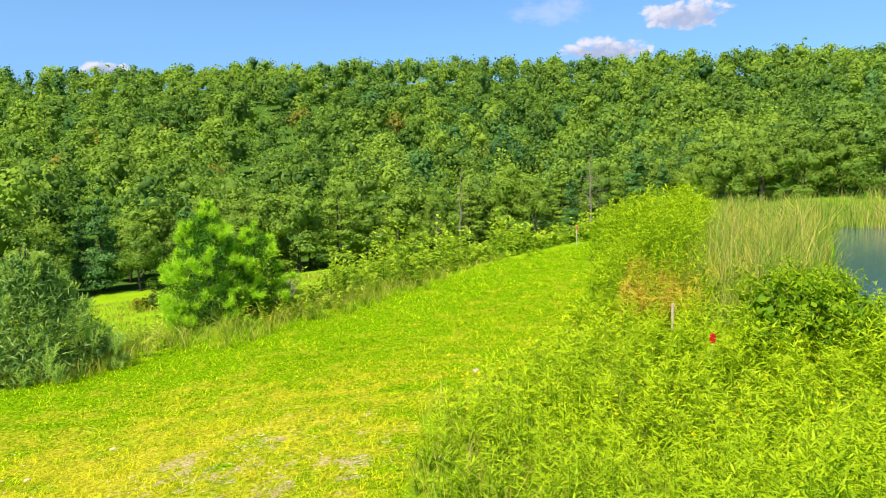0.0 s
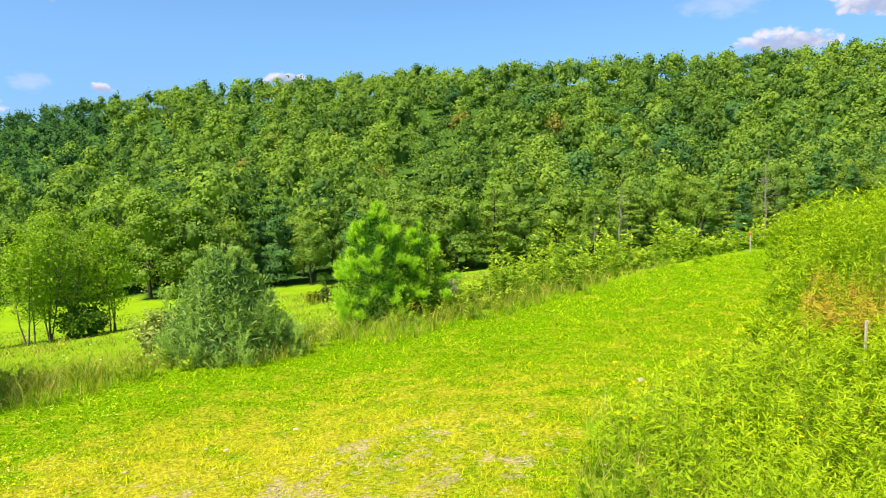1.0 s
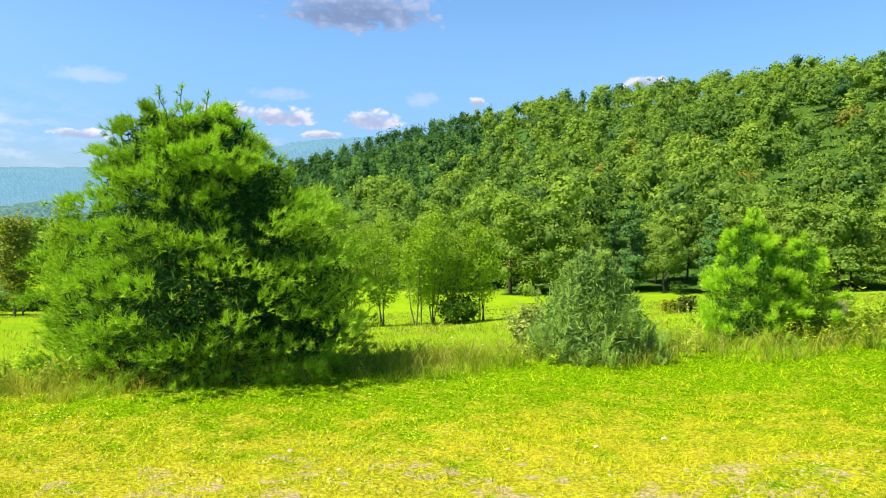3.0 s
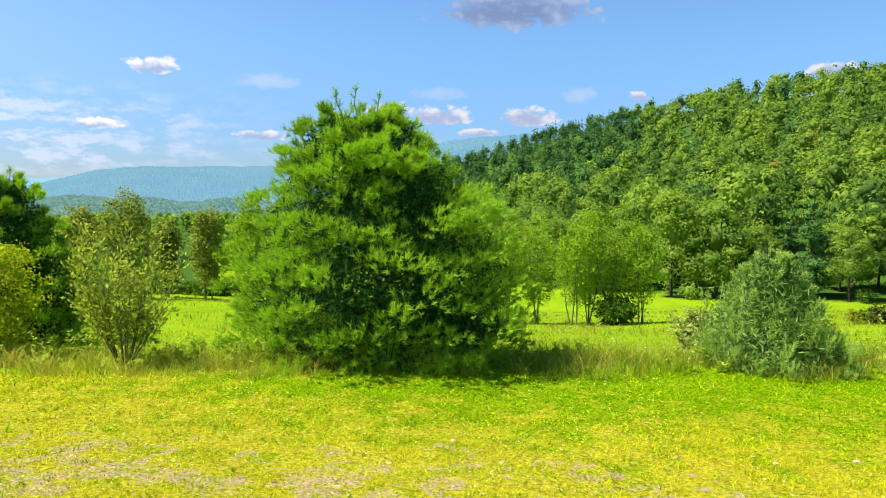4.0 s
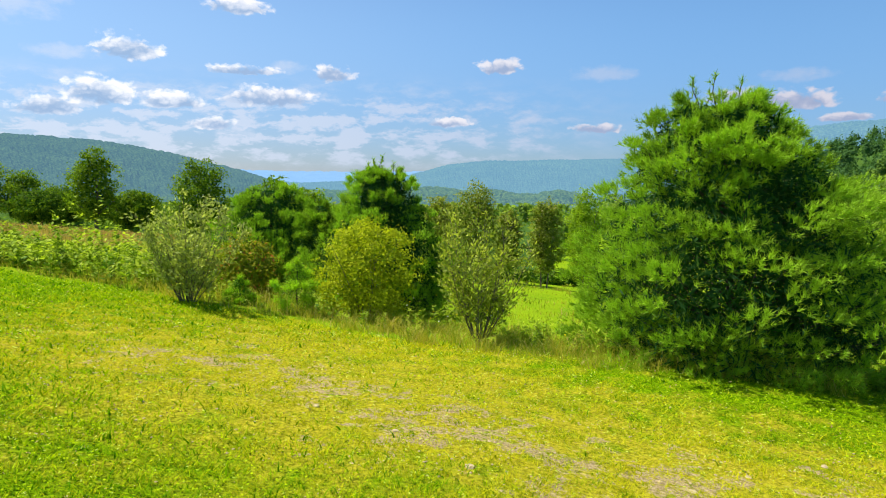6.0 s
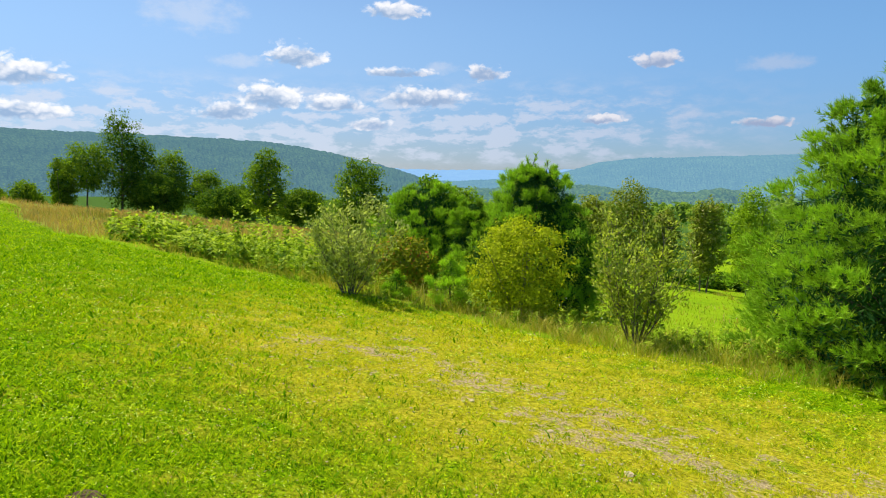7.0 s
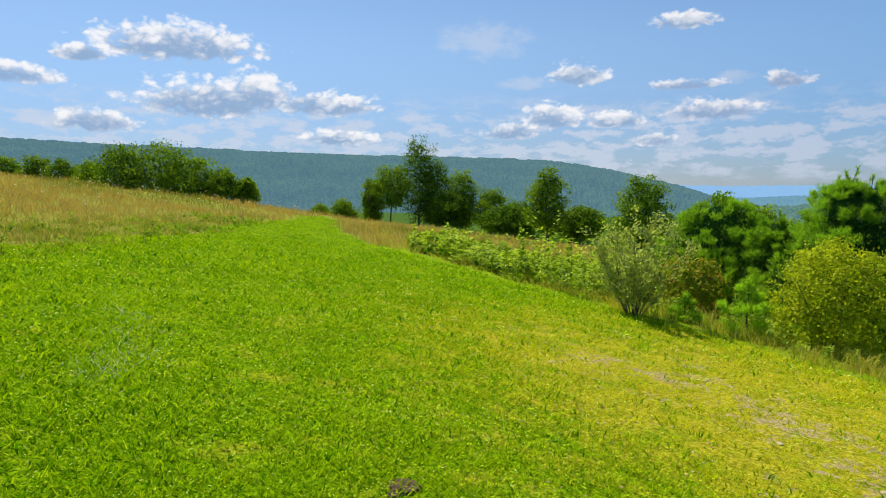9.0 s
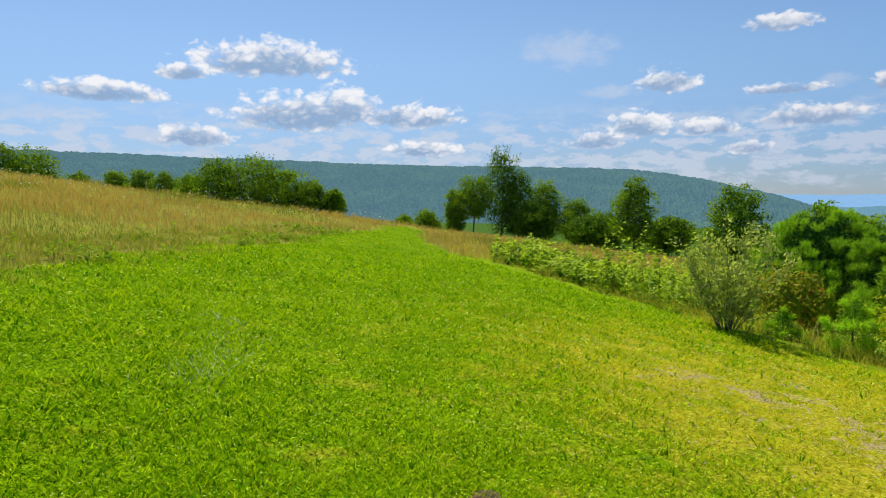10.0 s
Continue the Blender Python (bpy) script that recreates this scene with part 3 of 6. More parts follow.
def stemmed_shrub(x, y, label, high, wide, mat, seed, stems=11, twigs=9, leaf=0.055, tint=0.4, arch=0.5, bare=0.3, group=""):
    """A many-stemmed shrub: stems fan out from one foot and carry small upright leaves on short twigs."""
    rng = np.random.default_rng(seed)
    ob = rooted("shrub", x, y, label, "shrub", group)
    at, ways = [], []
    q = np.linspace(0, 1, 7)[:, None]
    for i in range(stems):
        lines = []
        a = 2.4 * i + rng.normal(0, 0.3)
        reach = wide / 2 * math.sqrt((i + 0.6) / stems) * rng.uniform(0.8, 1.1)
        tall = high * (1.02 - 0.38 * (2 * reach / wide) ** 2) * rng.uniform(0.88, 1.03)
        out = np.array([math.cos(a), math.sin(a), 0])
        stem = out * (0.07 + reach * (arch * q + (1 - arch) * np.sin(q * np.pi / 2))) + np.array([0, 0, tall]) * q ** (1 + 0.25 * arch) + rng.normal(0, 0.018, (7, 3)) * q
        stem[0] = out * 0.06 - np.array([0, 0, 0.1])
        lines.append((stem, 0.0055 * high * (1 - 0.85 * q[:, 0])))
        for k in range(twigs):
            f = rng.uniform(bare * 0.8, 0.97)
            root = np.array([np.interp(f, q[:, 0], stem[:, j]) for j in range(3)])
            aa = rng.uniform(0, 2 * np.pi)
            long = high * rng.uniform(0.12, 0.26) * (1.15 - 0.6 * f)
            tip = root + unit(np.array([math.cos(aa), math.sin(aa), rng.uniform(0.5, 1.6)]) + 0.4 * out) * long
            lines.append((np.stack([root, (root + tip) / 2 + rng.normal(0, 0.01, 3), tip]), 0.0022 * high * np.array([1.0, 0.7, 0.35])))
            n = int(rng.integers(18, 32))
            p = rng.random((n, 1))
            at.append(root + (tip - root) * p + rng.normal(0, 0.028 * high, (n, 3)))
            ways.append(np.tile(unit(tip - root), (n, 1)))
        v, t_ = tubes(lines, 5)
        shape("stem", v, t_, mat=BARK, parent=ob, smooth_shade=True)
    at, ways = np.concatenate(at), np.concatenate(ways)
    n = len(at)
    axis = unit(ways + rng.normal(0, 0.45, (n, 3)))
    side = unit(np.cross(axis, rng.normal(0, 1, (n, 3))))
    L = (leaf * rng.uniform(0.7, 1.3, n))[:, None]
    v = np.stack([at - axis * L * 0.5, at + side * L * 0.22, at + axis * L * 0.5, at - side * L * 0.22], 1).reshape(-1, 3)
    # leaf tint varies at random and gets lighter towards the top
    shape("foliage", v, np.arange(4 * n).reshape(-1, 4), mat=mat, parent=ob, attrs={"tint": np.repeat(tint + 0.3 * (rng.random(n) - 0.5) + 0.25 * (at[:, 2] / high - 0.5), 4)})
    return ob


# ---- ground ----
def ground_material():
    m, t = material("ground")
    co = t.nodes.new("ShaderNodeTexCoord").outputs["Object"]
    mown, bare_part, dry, tan, wood = (attribute(t, k) for k in ("mown", "bare", "dry", "tan", "wood"))
    n_big, n_mid, n_fine = noise_tex(t, co, 0.35, 4.0), noise_tex(t, co, 2.2, 5.0, 0.65), noise_tex(t, co, 22.0, 6.0, 0.7)
    grain = ease(t, n_fine, 0.3, 0.7)
    lush = blend(t, grain, (0.028, 0.085, 0.001), (0.21, 0.37, 0.002))
    yellow = blend(t, grain, (0.15, 0.16, 0.006), (0.52, 0.47, 0.03))
    fac = op(t, "ADD", op(t, "MULTIPLY", dry, 0.75), op(t, "MULTIPLY", op(t, "SUBTRACT", n_mid, 0.5), 2.6))
    lawn = blend(t, ease(t, fac, 0.0, 0.9), lush, yellow)
    stones = blend(t, ease(t, noise_tex(t, co, 34.0, 5.0, 0.8), 0.35, 0.65), (0.2, 0.155, 0.065), (0.5, 0.4, 0.22))
    bare = ease(t, op(t, "ADD", op(t, "ADD", op(t, "MULTIPLY", bare_part, 0.245), op(t, "MULTIPLY", dry, 0.07)), op(t, "ADD", op(t, "MULTIPLY", noise_tex(t, co, 7.0, 6.0, 0.78), 1.0), op(t, "MULTIPLY", n_fine, 0.35))), 0.9, 1.02)
    lawn = blend(t, bare, lawn, stones)
    field = blend(t, n_mid, (0.06, 0.15, 0.004), (0.27, 0.42, 0.008))
    field = blend(t, ease(t, n_big, 0.35, 0.65), field, blend(t, n_fine, (0.12, 0.24, 0.005), (0.3, 0.42, 0.01)))
    straw = blend(t, n_mid, (0.1, 0.14, 0.01), (0.36, 0.26, 0.08))
    col = blend(t, tan, field, straw)
    col = blend(t, wood, col, blend(t, n_mid, (0.03, 0.07, 0.012), (0.07, 0.14, 0.02)))
    col = blend(t, mown, col, lawn)
    h = op(t, "ADD", n_fine, op(t, "MULTIPLY", n_mid, 1.5))
    finish(t, principled(t, col, 0.95, bump(t, h, 0.8, 0.04), spec=0.01))
    return m


rings = np.concatenate([[0.05], np.geomspace(0.6, 2.5, 16, endpoint=False), np.geomspace(2.5, 14, 84, endpoint=False), np.geomspace(14, 4900, 140)])
turns = np.linspace(0, 2 * np.pi, 440, endpoint=False)
gr, ga = np.meshgrid(rings, turns, indexing="ij")
gx, gy = -gr * np.sin(ga), gr * np.cos(ga)
gz = height(gx, gy) + np.where(gr < 90, 0.07 * (patchy(gx, gy, 1.7, 5) - 0.5) + 0.12 * (patchy(gx, gy, 5.0, 6) - 0.5), 0)
weeds_g, meadow_g, mown_g, gravel_g, dry_g = cover_at(gx, gy)
gu, gs = along(gx, gy)
g_az = np.degrees(np.arctan2(-gx, gy))
dry_g = dry_g * (1 - 0.75 * smooth(5, 12, gu))
wood_g = ((gr > np.interp(g_az, AZ, FOOT_R)) & (np.abs(g_az) < 75)) | ((gr > 70) & (gs > 20) & (g_az > 75) & ~((g_az > 77) & (g_az < 82.5) & (gr > 700) & (gr < 1000)))
tan_g = np.where(meadow_g | ((gu < -21) & (gs > -2) & (gs < 40)), 0.7, 0.0) * (gr < 120)
i, j = np.meshgrid(np.arange(len(rings) - 1), np.arange(len(turns)), indexing="ij")
j2 = (j + 1) % len(turns)
w = len(turns)
ground = shape("ground", np.stack([gx, gy, gz], -1), np.stack([i * w + j, (i + 1) * w + j, (i + 1) * w + j2, i * w + j2], -1).reshape(-1, 4)[:, ::-1], mat=ground_material(), smooth_shade=True,
               attrs={"mown": mown_g, "bare": bare_at(gx, gy, gravel_g), "dry": dry_g, "tan": tan_g, "wood": wood_g})
tagged(ground, "grassy hillside with a mown lawn, bare gravel patches and meadow", "ground", kind="structure")

# ---- pond ----
wm, wt2 = material("pond_water")
wco = wt2.nodes.new("ShaderNodeTexCoord").outputs["Object"]
finish(wt2, principled(wt2, (0.02, 0.06, 0.12), 0.06, bump(wt2, noise_tex(wt2, wco, 6.0, 3.0), 0.25, 0.02), spec=0.5))
pa, pe = np.meshgrid(np.linspace(-6, 34, 12), np.linspace(-3, 24, 8), indexing="ij")
px, py = 10 + 0.5 * pa + 0.866 * pe, 17.5 + 0.866 * pa - 0.5 * pe
i, j = np.meshgrid(np.arange(11), np.arange(7), indexing="ij")
water = shape("water", np.stack([px, py, np.full(px.shape, -1.12)], -1), np.stack([i * 8 + j, i * 8 + j + 1, (i + 1) * 8 + j + 1, (i + 1) * 8 + j], -1).reshape(-1, 4)[:, ::-1], mat=wm)
tagged(water, "still blue pond water reflecting the sky", "pond", kind="structure")


# ---- far hills, beyond the valley ----
def far_hill(name, az0, az1, near, far, crest, low, label, mat, seed, rough, cols=220, rows=34):
    rng = np.random.default_rng(seed)
    a, q = np.meshgrid(np.linspace(az0, az1, cols), np.linspace(0, 1.25, rows), indexing="ij")
    r = near + (far - near) * q
    top = 1.65 + far * np.tan(np.radians(crest(a)))
    z = low + (top - low) * np.sin(np.clip(q, 0, 1) * np.pi / 2) ** 1.3 - np.maximum(q - 1, 0) * 60
    z = z + rough * rng.uniform(-1, 1, z.shape) + 2.5 * rough * (patchy(a * 3, q * 30, 2.0, seed) - 0.5)
    v = np.stack([-r * np.sin(np.radians(a)), r * np.cos(np.radians(a)), z], -1)
    i, j = np.meshgrid(np.arange(cols - 1), np.arange(rows - 1), indexing="ij")
    ob = shape(name, v, np.stack([i * rows + j, i * rows + j + 1, (i + 1) * rows + j + 1, (i + 1) * rows + j], -1).reshape(-1, 4), mat=mat)
    return tagged(ob, label, "hill", kind="structure")


def distance_mat(name, a, b, haze_glow, much, scale):
    """Wooded hills far off, their bluish haze put in as a glow: crowns side by side, the shade of the gaps in the
    colour.
    """
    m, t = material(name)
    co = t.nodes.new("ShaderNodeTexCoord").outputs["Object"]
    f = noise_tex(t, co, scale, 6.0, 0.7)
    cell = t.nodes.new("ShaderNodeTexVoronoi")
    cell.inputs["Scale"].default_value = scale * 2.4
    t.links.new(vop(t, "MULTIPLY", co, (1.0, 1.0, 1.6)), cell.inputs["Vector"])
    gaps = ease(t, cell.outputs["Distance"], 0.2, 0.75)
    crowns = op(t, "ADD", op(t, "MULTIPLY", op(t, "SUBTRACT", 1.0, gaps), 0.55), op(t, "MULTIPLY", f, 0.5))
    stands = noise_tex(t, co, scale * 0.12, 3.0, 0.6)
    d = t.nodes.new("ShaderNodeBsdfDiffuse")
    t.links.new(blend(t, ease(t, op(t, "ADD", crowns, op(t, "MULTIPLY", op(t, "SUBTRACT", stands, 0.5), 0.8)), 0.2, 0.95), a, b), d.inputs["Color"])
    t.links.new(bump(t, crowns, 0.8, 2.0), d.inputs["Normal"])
    # a faint bluish emission stands in for the haze of distance
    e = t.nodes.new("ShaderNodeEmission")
    e.inputs["Color"].default_value = (*haze_glow, 1)
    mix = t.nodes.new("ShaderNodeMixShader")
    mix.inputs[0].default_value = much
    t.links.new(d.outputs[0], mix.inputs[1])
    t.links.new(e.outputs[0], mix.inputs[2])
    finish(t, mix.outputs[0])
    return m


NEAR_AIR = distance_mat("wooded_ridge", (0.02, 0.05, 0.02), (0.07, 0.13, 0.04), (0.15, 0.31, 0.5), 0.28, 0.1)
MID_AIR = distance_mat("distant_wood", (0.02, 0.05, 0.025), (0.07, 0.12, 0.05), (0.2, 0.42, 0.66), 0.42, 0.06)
FAR_AIR = distance_mat("ridge_in_haze", (0.02, 0.05, 0.03), (0.05, 0.09, 0.05), (0.24, 0.44, 0.75), 0.7, 0.006)
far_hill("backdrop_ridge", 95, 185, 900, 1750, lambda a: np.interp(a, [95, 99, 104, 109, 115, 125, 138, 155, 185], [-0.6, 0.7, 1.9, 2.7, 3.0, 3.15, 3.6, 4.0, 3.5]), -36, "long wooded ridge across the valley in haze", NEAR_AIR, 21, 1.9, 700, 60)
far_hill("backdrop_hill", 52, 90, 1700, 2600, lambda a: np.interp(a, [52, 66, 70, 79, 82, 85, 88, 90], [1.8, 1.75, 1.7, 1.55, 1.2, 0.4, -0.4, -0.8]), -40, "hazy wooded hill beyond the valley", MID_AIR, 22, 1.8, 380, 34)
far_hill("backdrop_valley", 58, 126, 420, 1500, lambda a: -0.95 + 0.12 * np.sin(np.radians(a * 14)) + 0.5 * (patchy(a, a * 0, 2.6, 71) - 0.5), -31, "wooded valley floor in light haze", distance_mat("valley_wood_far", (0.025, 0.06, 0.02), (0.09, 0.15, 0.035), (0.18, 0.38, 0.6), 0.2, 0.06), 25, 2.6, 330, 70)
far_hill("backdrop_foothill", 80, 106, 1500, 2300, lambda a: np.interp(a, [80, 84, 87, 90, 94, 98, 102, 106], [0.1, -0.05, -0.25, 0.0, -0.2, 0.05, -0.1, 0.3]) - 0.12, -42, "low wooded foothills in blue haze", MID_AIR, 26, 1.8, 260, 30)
far_hill("backdrop_blue", 70, 125, 3200, 4300, lambda a: 0.66 + 0.07 * np.sin(np.radians(a * 11)), -45, "ridge on the horizon, pale blue with painted haze", FAR_AIR, 23, 4.0)
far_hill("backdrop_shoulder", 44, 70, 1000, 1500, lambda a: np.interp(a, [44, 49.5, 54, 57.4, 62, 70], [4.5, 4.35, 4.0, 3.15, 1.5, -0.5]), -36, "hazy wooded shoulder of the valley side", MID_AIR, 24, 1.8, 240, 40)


# ---- woods ----
def unit_ball():
    bm = bmesh.new()
    bmesh.ops.create_icosphere(bm, subdivisions=2, radius=1.0)
    v = np.array([p.co[:] for p in bm.verts])
    f = np.array([[p.index for p in q.verts] for q in bm.faces])
    bm.free()
    bm = bmesh.new()
    bmesh.ops.create_icosphere(bm, subdivisions=1, radius=1.0)
    v1 = np.array([p.co[:] for p in bm.verts])
    f1 = np.array([[p.index for p in q.verts] for q in bm.faces])
    bm.free()
    return (v, f), (v1, f1)


BALLS = unit_ball()


def tree_template(seed, kind, fine=False, sprigs=400):
    """One woodland tree, a unit high: corners and triangles of the masses inside its crown, then places and ways of its
    leaf sprays and how light each bough is tinted, tops painted as if lit.
    """
    rng = np.random.default_rng(seed)
    mids, sizes = [], []
    if kind == "conifer":
        for f in np.linspace(0.1, 0.97, 11):
            r = 0.19 * (1 - f) ** 0.85 + 0.012
            for k in range(3 if f < 0.75 else 1):
                a = rng.uniform(0, 2 * np.pi)
                out = 0.55 * r if f < 0.75 else 0.0
                mids.append((math.cos(a) * out, math.sin(a) * out, f + rng.normal(0, 0.015)))
                sizes.append((r * 0.7, r * 0.7, 0.05))
    elif kind == "pine":
        for f in np.linspace(0.12, 0.95, 10):
            reach = 0.3 * (1 - f) ** 0.6 + 0.03
            a0 = rng.uniform(0, 2 * np.pi)
            for k in range(4 if f < 0.75 else 2):
                a = a0 + k * 2 * np.pi / (4 if f < 0.75 else 2) + rng.normal(0, 0.4)
                r = reach * rng.uniform(0.45, 0.75)
                mids.append((math.cos(a) * r, math.sin(a) * r, f + rng.normal(0, 0.02)))
                sizes.append((reach * rng.uniform(0.3, 0.48), reach * rng.uniform(0.3, 0.48), 0.028))
    else:
        low = 0.05 if kind == "edge" else 0.36
        for k in range(22 if kind == "edge" else 12):
            f = rng.random() ** 0.8
            a, r = rng.uniform(0, 2 * np.pi), (0.25 if kind == "edge" else 0.2) * math.sqrt(max(0.05, 1 - 0.95 * f ** 2.2)) * rng.uniform(0.6, 1.1)
            mids.append((math.cos(a) * r, math.sin(a) * r, low + (0.86 - low) * f))
            s = rng.uniform(0.08, 0.145) if kind == "edge" else rng.uniform(0.11, 0.17)
            sizes.append((s, s, s * rng.uniform(0.7, 0.95)))
        mids.append((0, 0, 0.6))
        sizes.append((0.2, 0.2, 0.26))
    ball, faces = BALLS[0 if fine else 1]
    vs, fs, sv, sw, sl, n = [], [], [], [], [], 0
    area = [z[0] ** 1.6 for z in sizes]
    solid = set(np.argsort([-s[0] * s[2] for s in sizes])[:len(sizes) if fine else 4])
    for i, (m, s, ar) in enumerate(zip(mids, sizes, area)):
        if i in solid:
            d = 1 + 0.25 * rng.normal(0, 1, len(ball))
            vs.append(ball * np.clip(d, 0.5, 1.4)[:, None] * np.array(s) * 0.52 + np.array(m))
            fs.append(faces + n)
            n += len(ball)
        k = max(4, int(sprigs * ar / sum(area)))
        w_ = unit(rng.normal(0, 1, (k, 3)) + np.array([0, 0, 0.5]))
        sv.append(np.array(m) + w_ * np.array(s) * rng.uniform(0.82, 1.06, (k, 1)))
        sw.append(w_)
        # tint varies by bough and rises on top, painting in light from above
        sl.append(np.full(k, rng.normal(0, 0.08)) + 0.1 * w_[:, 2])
    return np.concatenate(vs), np.concatenate(fs), np.concatenate(sv), np.concatenate(sw), np.concatenate(sl)


TEMPLATES = {k: [tree_template(100 + 10 * i + j, k) for j in range(6)] for i, k in enumerate(("broad", "pine", "conifer", "edge"))}


def wood(name, places, label, sprig, mat, seed, kinds, share):
    """Many trees as one mesh: (x, y, height, tint) rows; share: part of each template's leaf sprays that is used."""
    rng = np.random.default_rng(seed)
    vs, fs, ts, n = [], [], [], 0
    lv, lt = [], []
    for x, y, h, tint in places:
        kind = kinds[int(rng.integers(len(kinds)))]
        cv, cf, at, out, lift = TEMPLATES[kind][int(rng.integers(6))]
        d = math.hypot(x, y)
        a = rng.uniform(0, 2 * np.pi)
        c, s = math.cos(a), math.sin(a)
        turn = np.array([[c, -s, 0], [s, c, 0], [0, 0, 1]])
        wide = {"broad": 1.25, "pine": 1.05, "conifer": 0.95}[kind] * h * rng.uniform(0.85, 1.15)
        tall = h * (1.35 if kind == "broad" else 1.12)
        grow, foot_at = np.array([wide, wide, tall]), np.array([x, y, float(height(x, y)) - 0.3 - 0.75 * (tall - h)])
        vs.append((cv @ turn.T) * grow + foot_at)
        fs.append(cf + n)
        n += len(cv)
        # inner masses get a darker tint, the crown's inner shade put into colour
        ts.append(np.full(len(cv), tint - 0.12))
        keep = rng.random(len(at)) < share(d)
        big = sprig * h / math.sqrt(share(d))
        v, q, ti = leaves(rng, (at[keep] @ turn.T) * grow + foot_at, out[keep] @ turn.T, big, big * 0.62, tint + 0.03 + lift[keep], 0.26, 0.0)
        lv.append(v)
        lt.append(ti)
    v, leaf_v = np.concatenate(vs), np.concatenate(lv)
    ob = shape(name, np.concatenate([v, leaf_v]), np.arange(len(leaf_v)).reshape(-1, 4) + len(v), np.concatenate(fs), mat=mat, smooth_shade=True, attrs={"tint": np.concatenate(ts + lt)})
    return tagged(ob, label, "woodland", kind="stuff")


def scatter(rng, az0, az1, r0, r1, gap):
    """Loose rows of places between two distances (as functions of the azimuth), the gap growing with distance."""
    out = []
    q = 0.0
    while q < 1.0:
        a = az0 + rng.uniform(0, 2)
        while a < az1:
            rf, rc = r0(a), r1(a)
            rr = rf + (rc - rf) * q + rng.normal(0, gap(rf) * 0.38)
            g = gap(rr)
            aa = a + rng.normal(0, math.degrees(g / rr) * 0.45)
            out.append((*at_polar(aa, rr), rr, aa))
            a += math.degrees(g / rr)
        q += gap(r0(20) + (r1(20) - r0(20)) * q) * 0.92 / (r1(20) - r0(20))
    return out


rng = np.random.default_rng(7)
foot = lambda a: float(np.interp(a, AZ, FOOT_R))
crest = lambda a: float(np.interp(a, AZ, CREST_R))
spots = scatter(rng, -36, 66, lambda a: foot(a) + 12, lambda a: crest(a) + 12, lambda r: 6.9 + 0.008 * r)
broad, pines, darks = [], [], []
for x, y, r, a in spots:
    stand = float(patchy(x, y, 40.0, 31))
    h = 9.2 + 5.5 * rng.random() ** 1.3
    tint = float(np.clip(-0.12 + 0.5 * patchy(x, y, 22.0, 32) + rng.normal(0.2, 0.3), 0, 1))
    pick = rng.random()
    if a > 37 and pick < (a - 34) / 9 and foot(a) + 0.3 * (crest(a) - foot(a)) < r < crest(a) - 15:
        darks.append((x, y, h * 1.05, 0.4 * tint))
    elif pick < 0.04 + 0.16 * (stand > 0.65):
        pines.append((x, y, h * 1.15, tint))
    elif pick < 0.12 + 0.15 * (stand < 0.3) and r < crest(a) - 35:
        darks.append((x, y, h * 1.1, tint))
    else:
        broad.append((x, y, h, tint))
share = lambda d: float(np.clip(140.0 / d, 0.4, 1.0))
turning = []
for az_t, el_t in ((26.4, 4.7), (17.5, 3.0), (22.0, 5.2), (4.0, 6.0), (35.0, 6.5), (-4.0, 4.0), (12.0, 6.6), (30.0, 3.2)):
    near_one = min(range(len(broad)), key=lambda i: (math.degrees(math.atan2(-broad[i][0], broad[i][1])) - az_t) ** 2 + (math.degrees(math.atan2(float(height(broad[i][0], broad[i][1])) + broad[i][2] - EYE, math.hypot(broad[i][0], broad[i][1]))) - el_t) ** 2)
    turning.append(broad.pop(near_one))
pale = [broad.pop(min(range(len(broad)), key=lambda i: (math.degrees(math.atan2(-broad[i][0], broad[i][1])) + 7.8) ** 2 + (math.degrees(math.atan2(float(height(broad[i][0], broad[i][1])) + broad[i][2] - EYE, math.hypot(broad[i][0], broad[i][1]))) - 5.0) ** 2))]
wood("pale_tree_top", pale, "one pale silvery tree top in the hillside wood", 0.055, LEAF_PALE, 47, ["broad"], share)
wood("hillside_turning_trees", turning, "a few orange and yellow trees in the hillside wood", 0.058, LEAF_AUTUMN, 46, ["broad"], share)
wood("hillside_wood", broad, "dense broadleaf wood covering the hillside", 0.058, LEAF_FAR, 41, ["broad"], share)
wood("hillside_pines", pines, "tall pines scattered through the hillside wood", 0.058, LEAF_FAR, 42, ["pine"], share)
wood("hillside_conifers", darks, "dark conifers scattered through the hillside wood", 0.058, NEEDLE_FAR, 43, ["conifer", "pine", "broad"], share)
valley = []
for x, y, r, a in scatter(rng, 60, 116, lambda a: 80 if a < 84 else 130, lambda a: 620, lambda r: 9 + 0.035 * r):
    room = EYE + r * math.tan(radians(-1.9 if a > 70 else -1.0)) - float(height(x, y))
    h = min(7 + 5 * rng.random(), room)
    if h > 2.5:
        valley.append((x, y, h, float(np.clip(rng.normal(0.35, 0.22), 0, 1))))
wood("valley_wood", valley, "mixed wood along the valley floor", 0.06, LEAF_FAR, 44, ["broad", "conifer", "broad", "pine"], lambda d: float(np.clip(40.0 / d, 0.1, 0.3)))

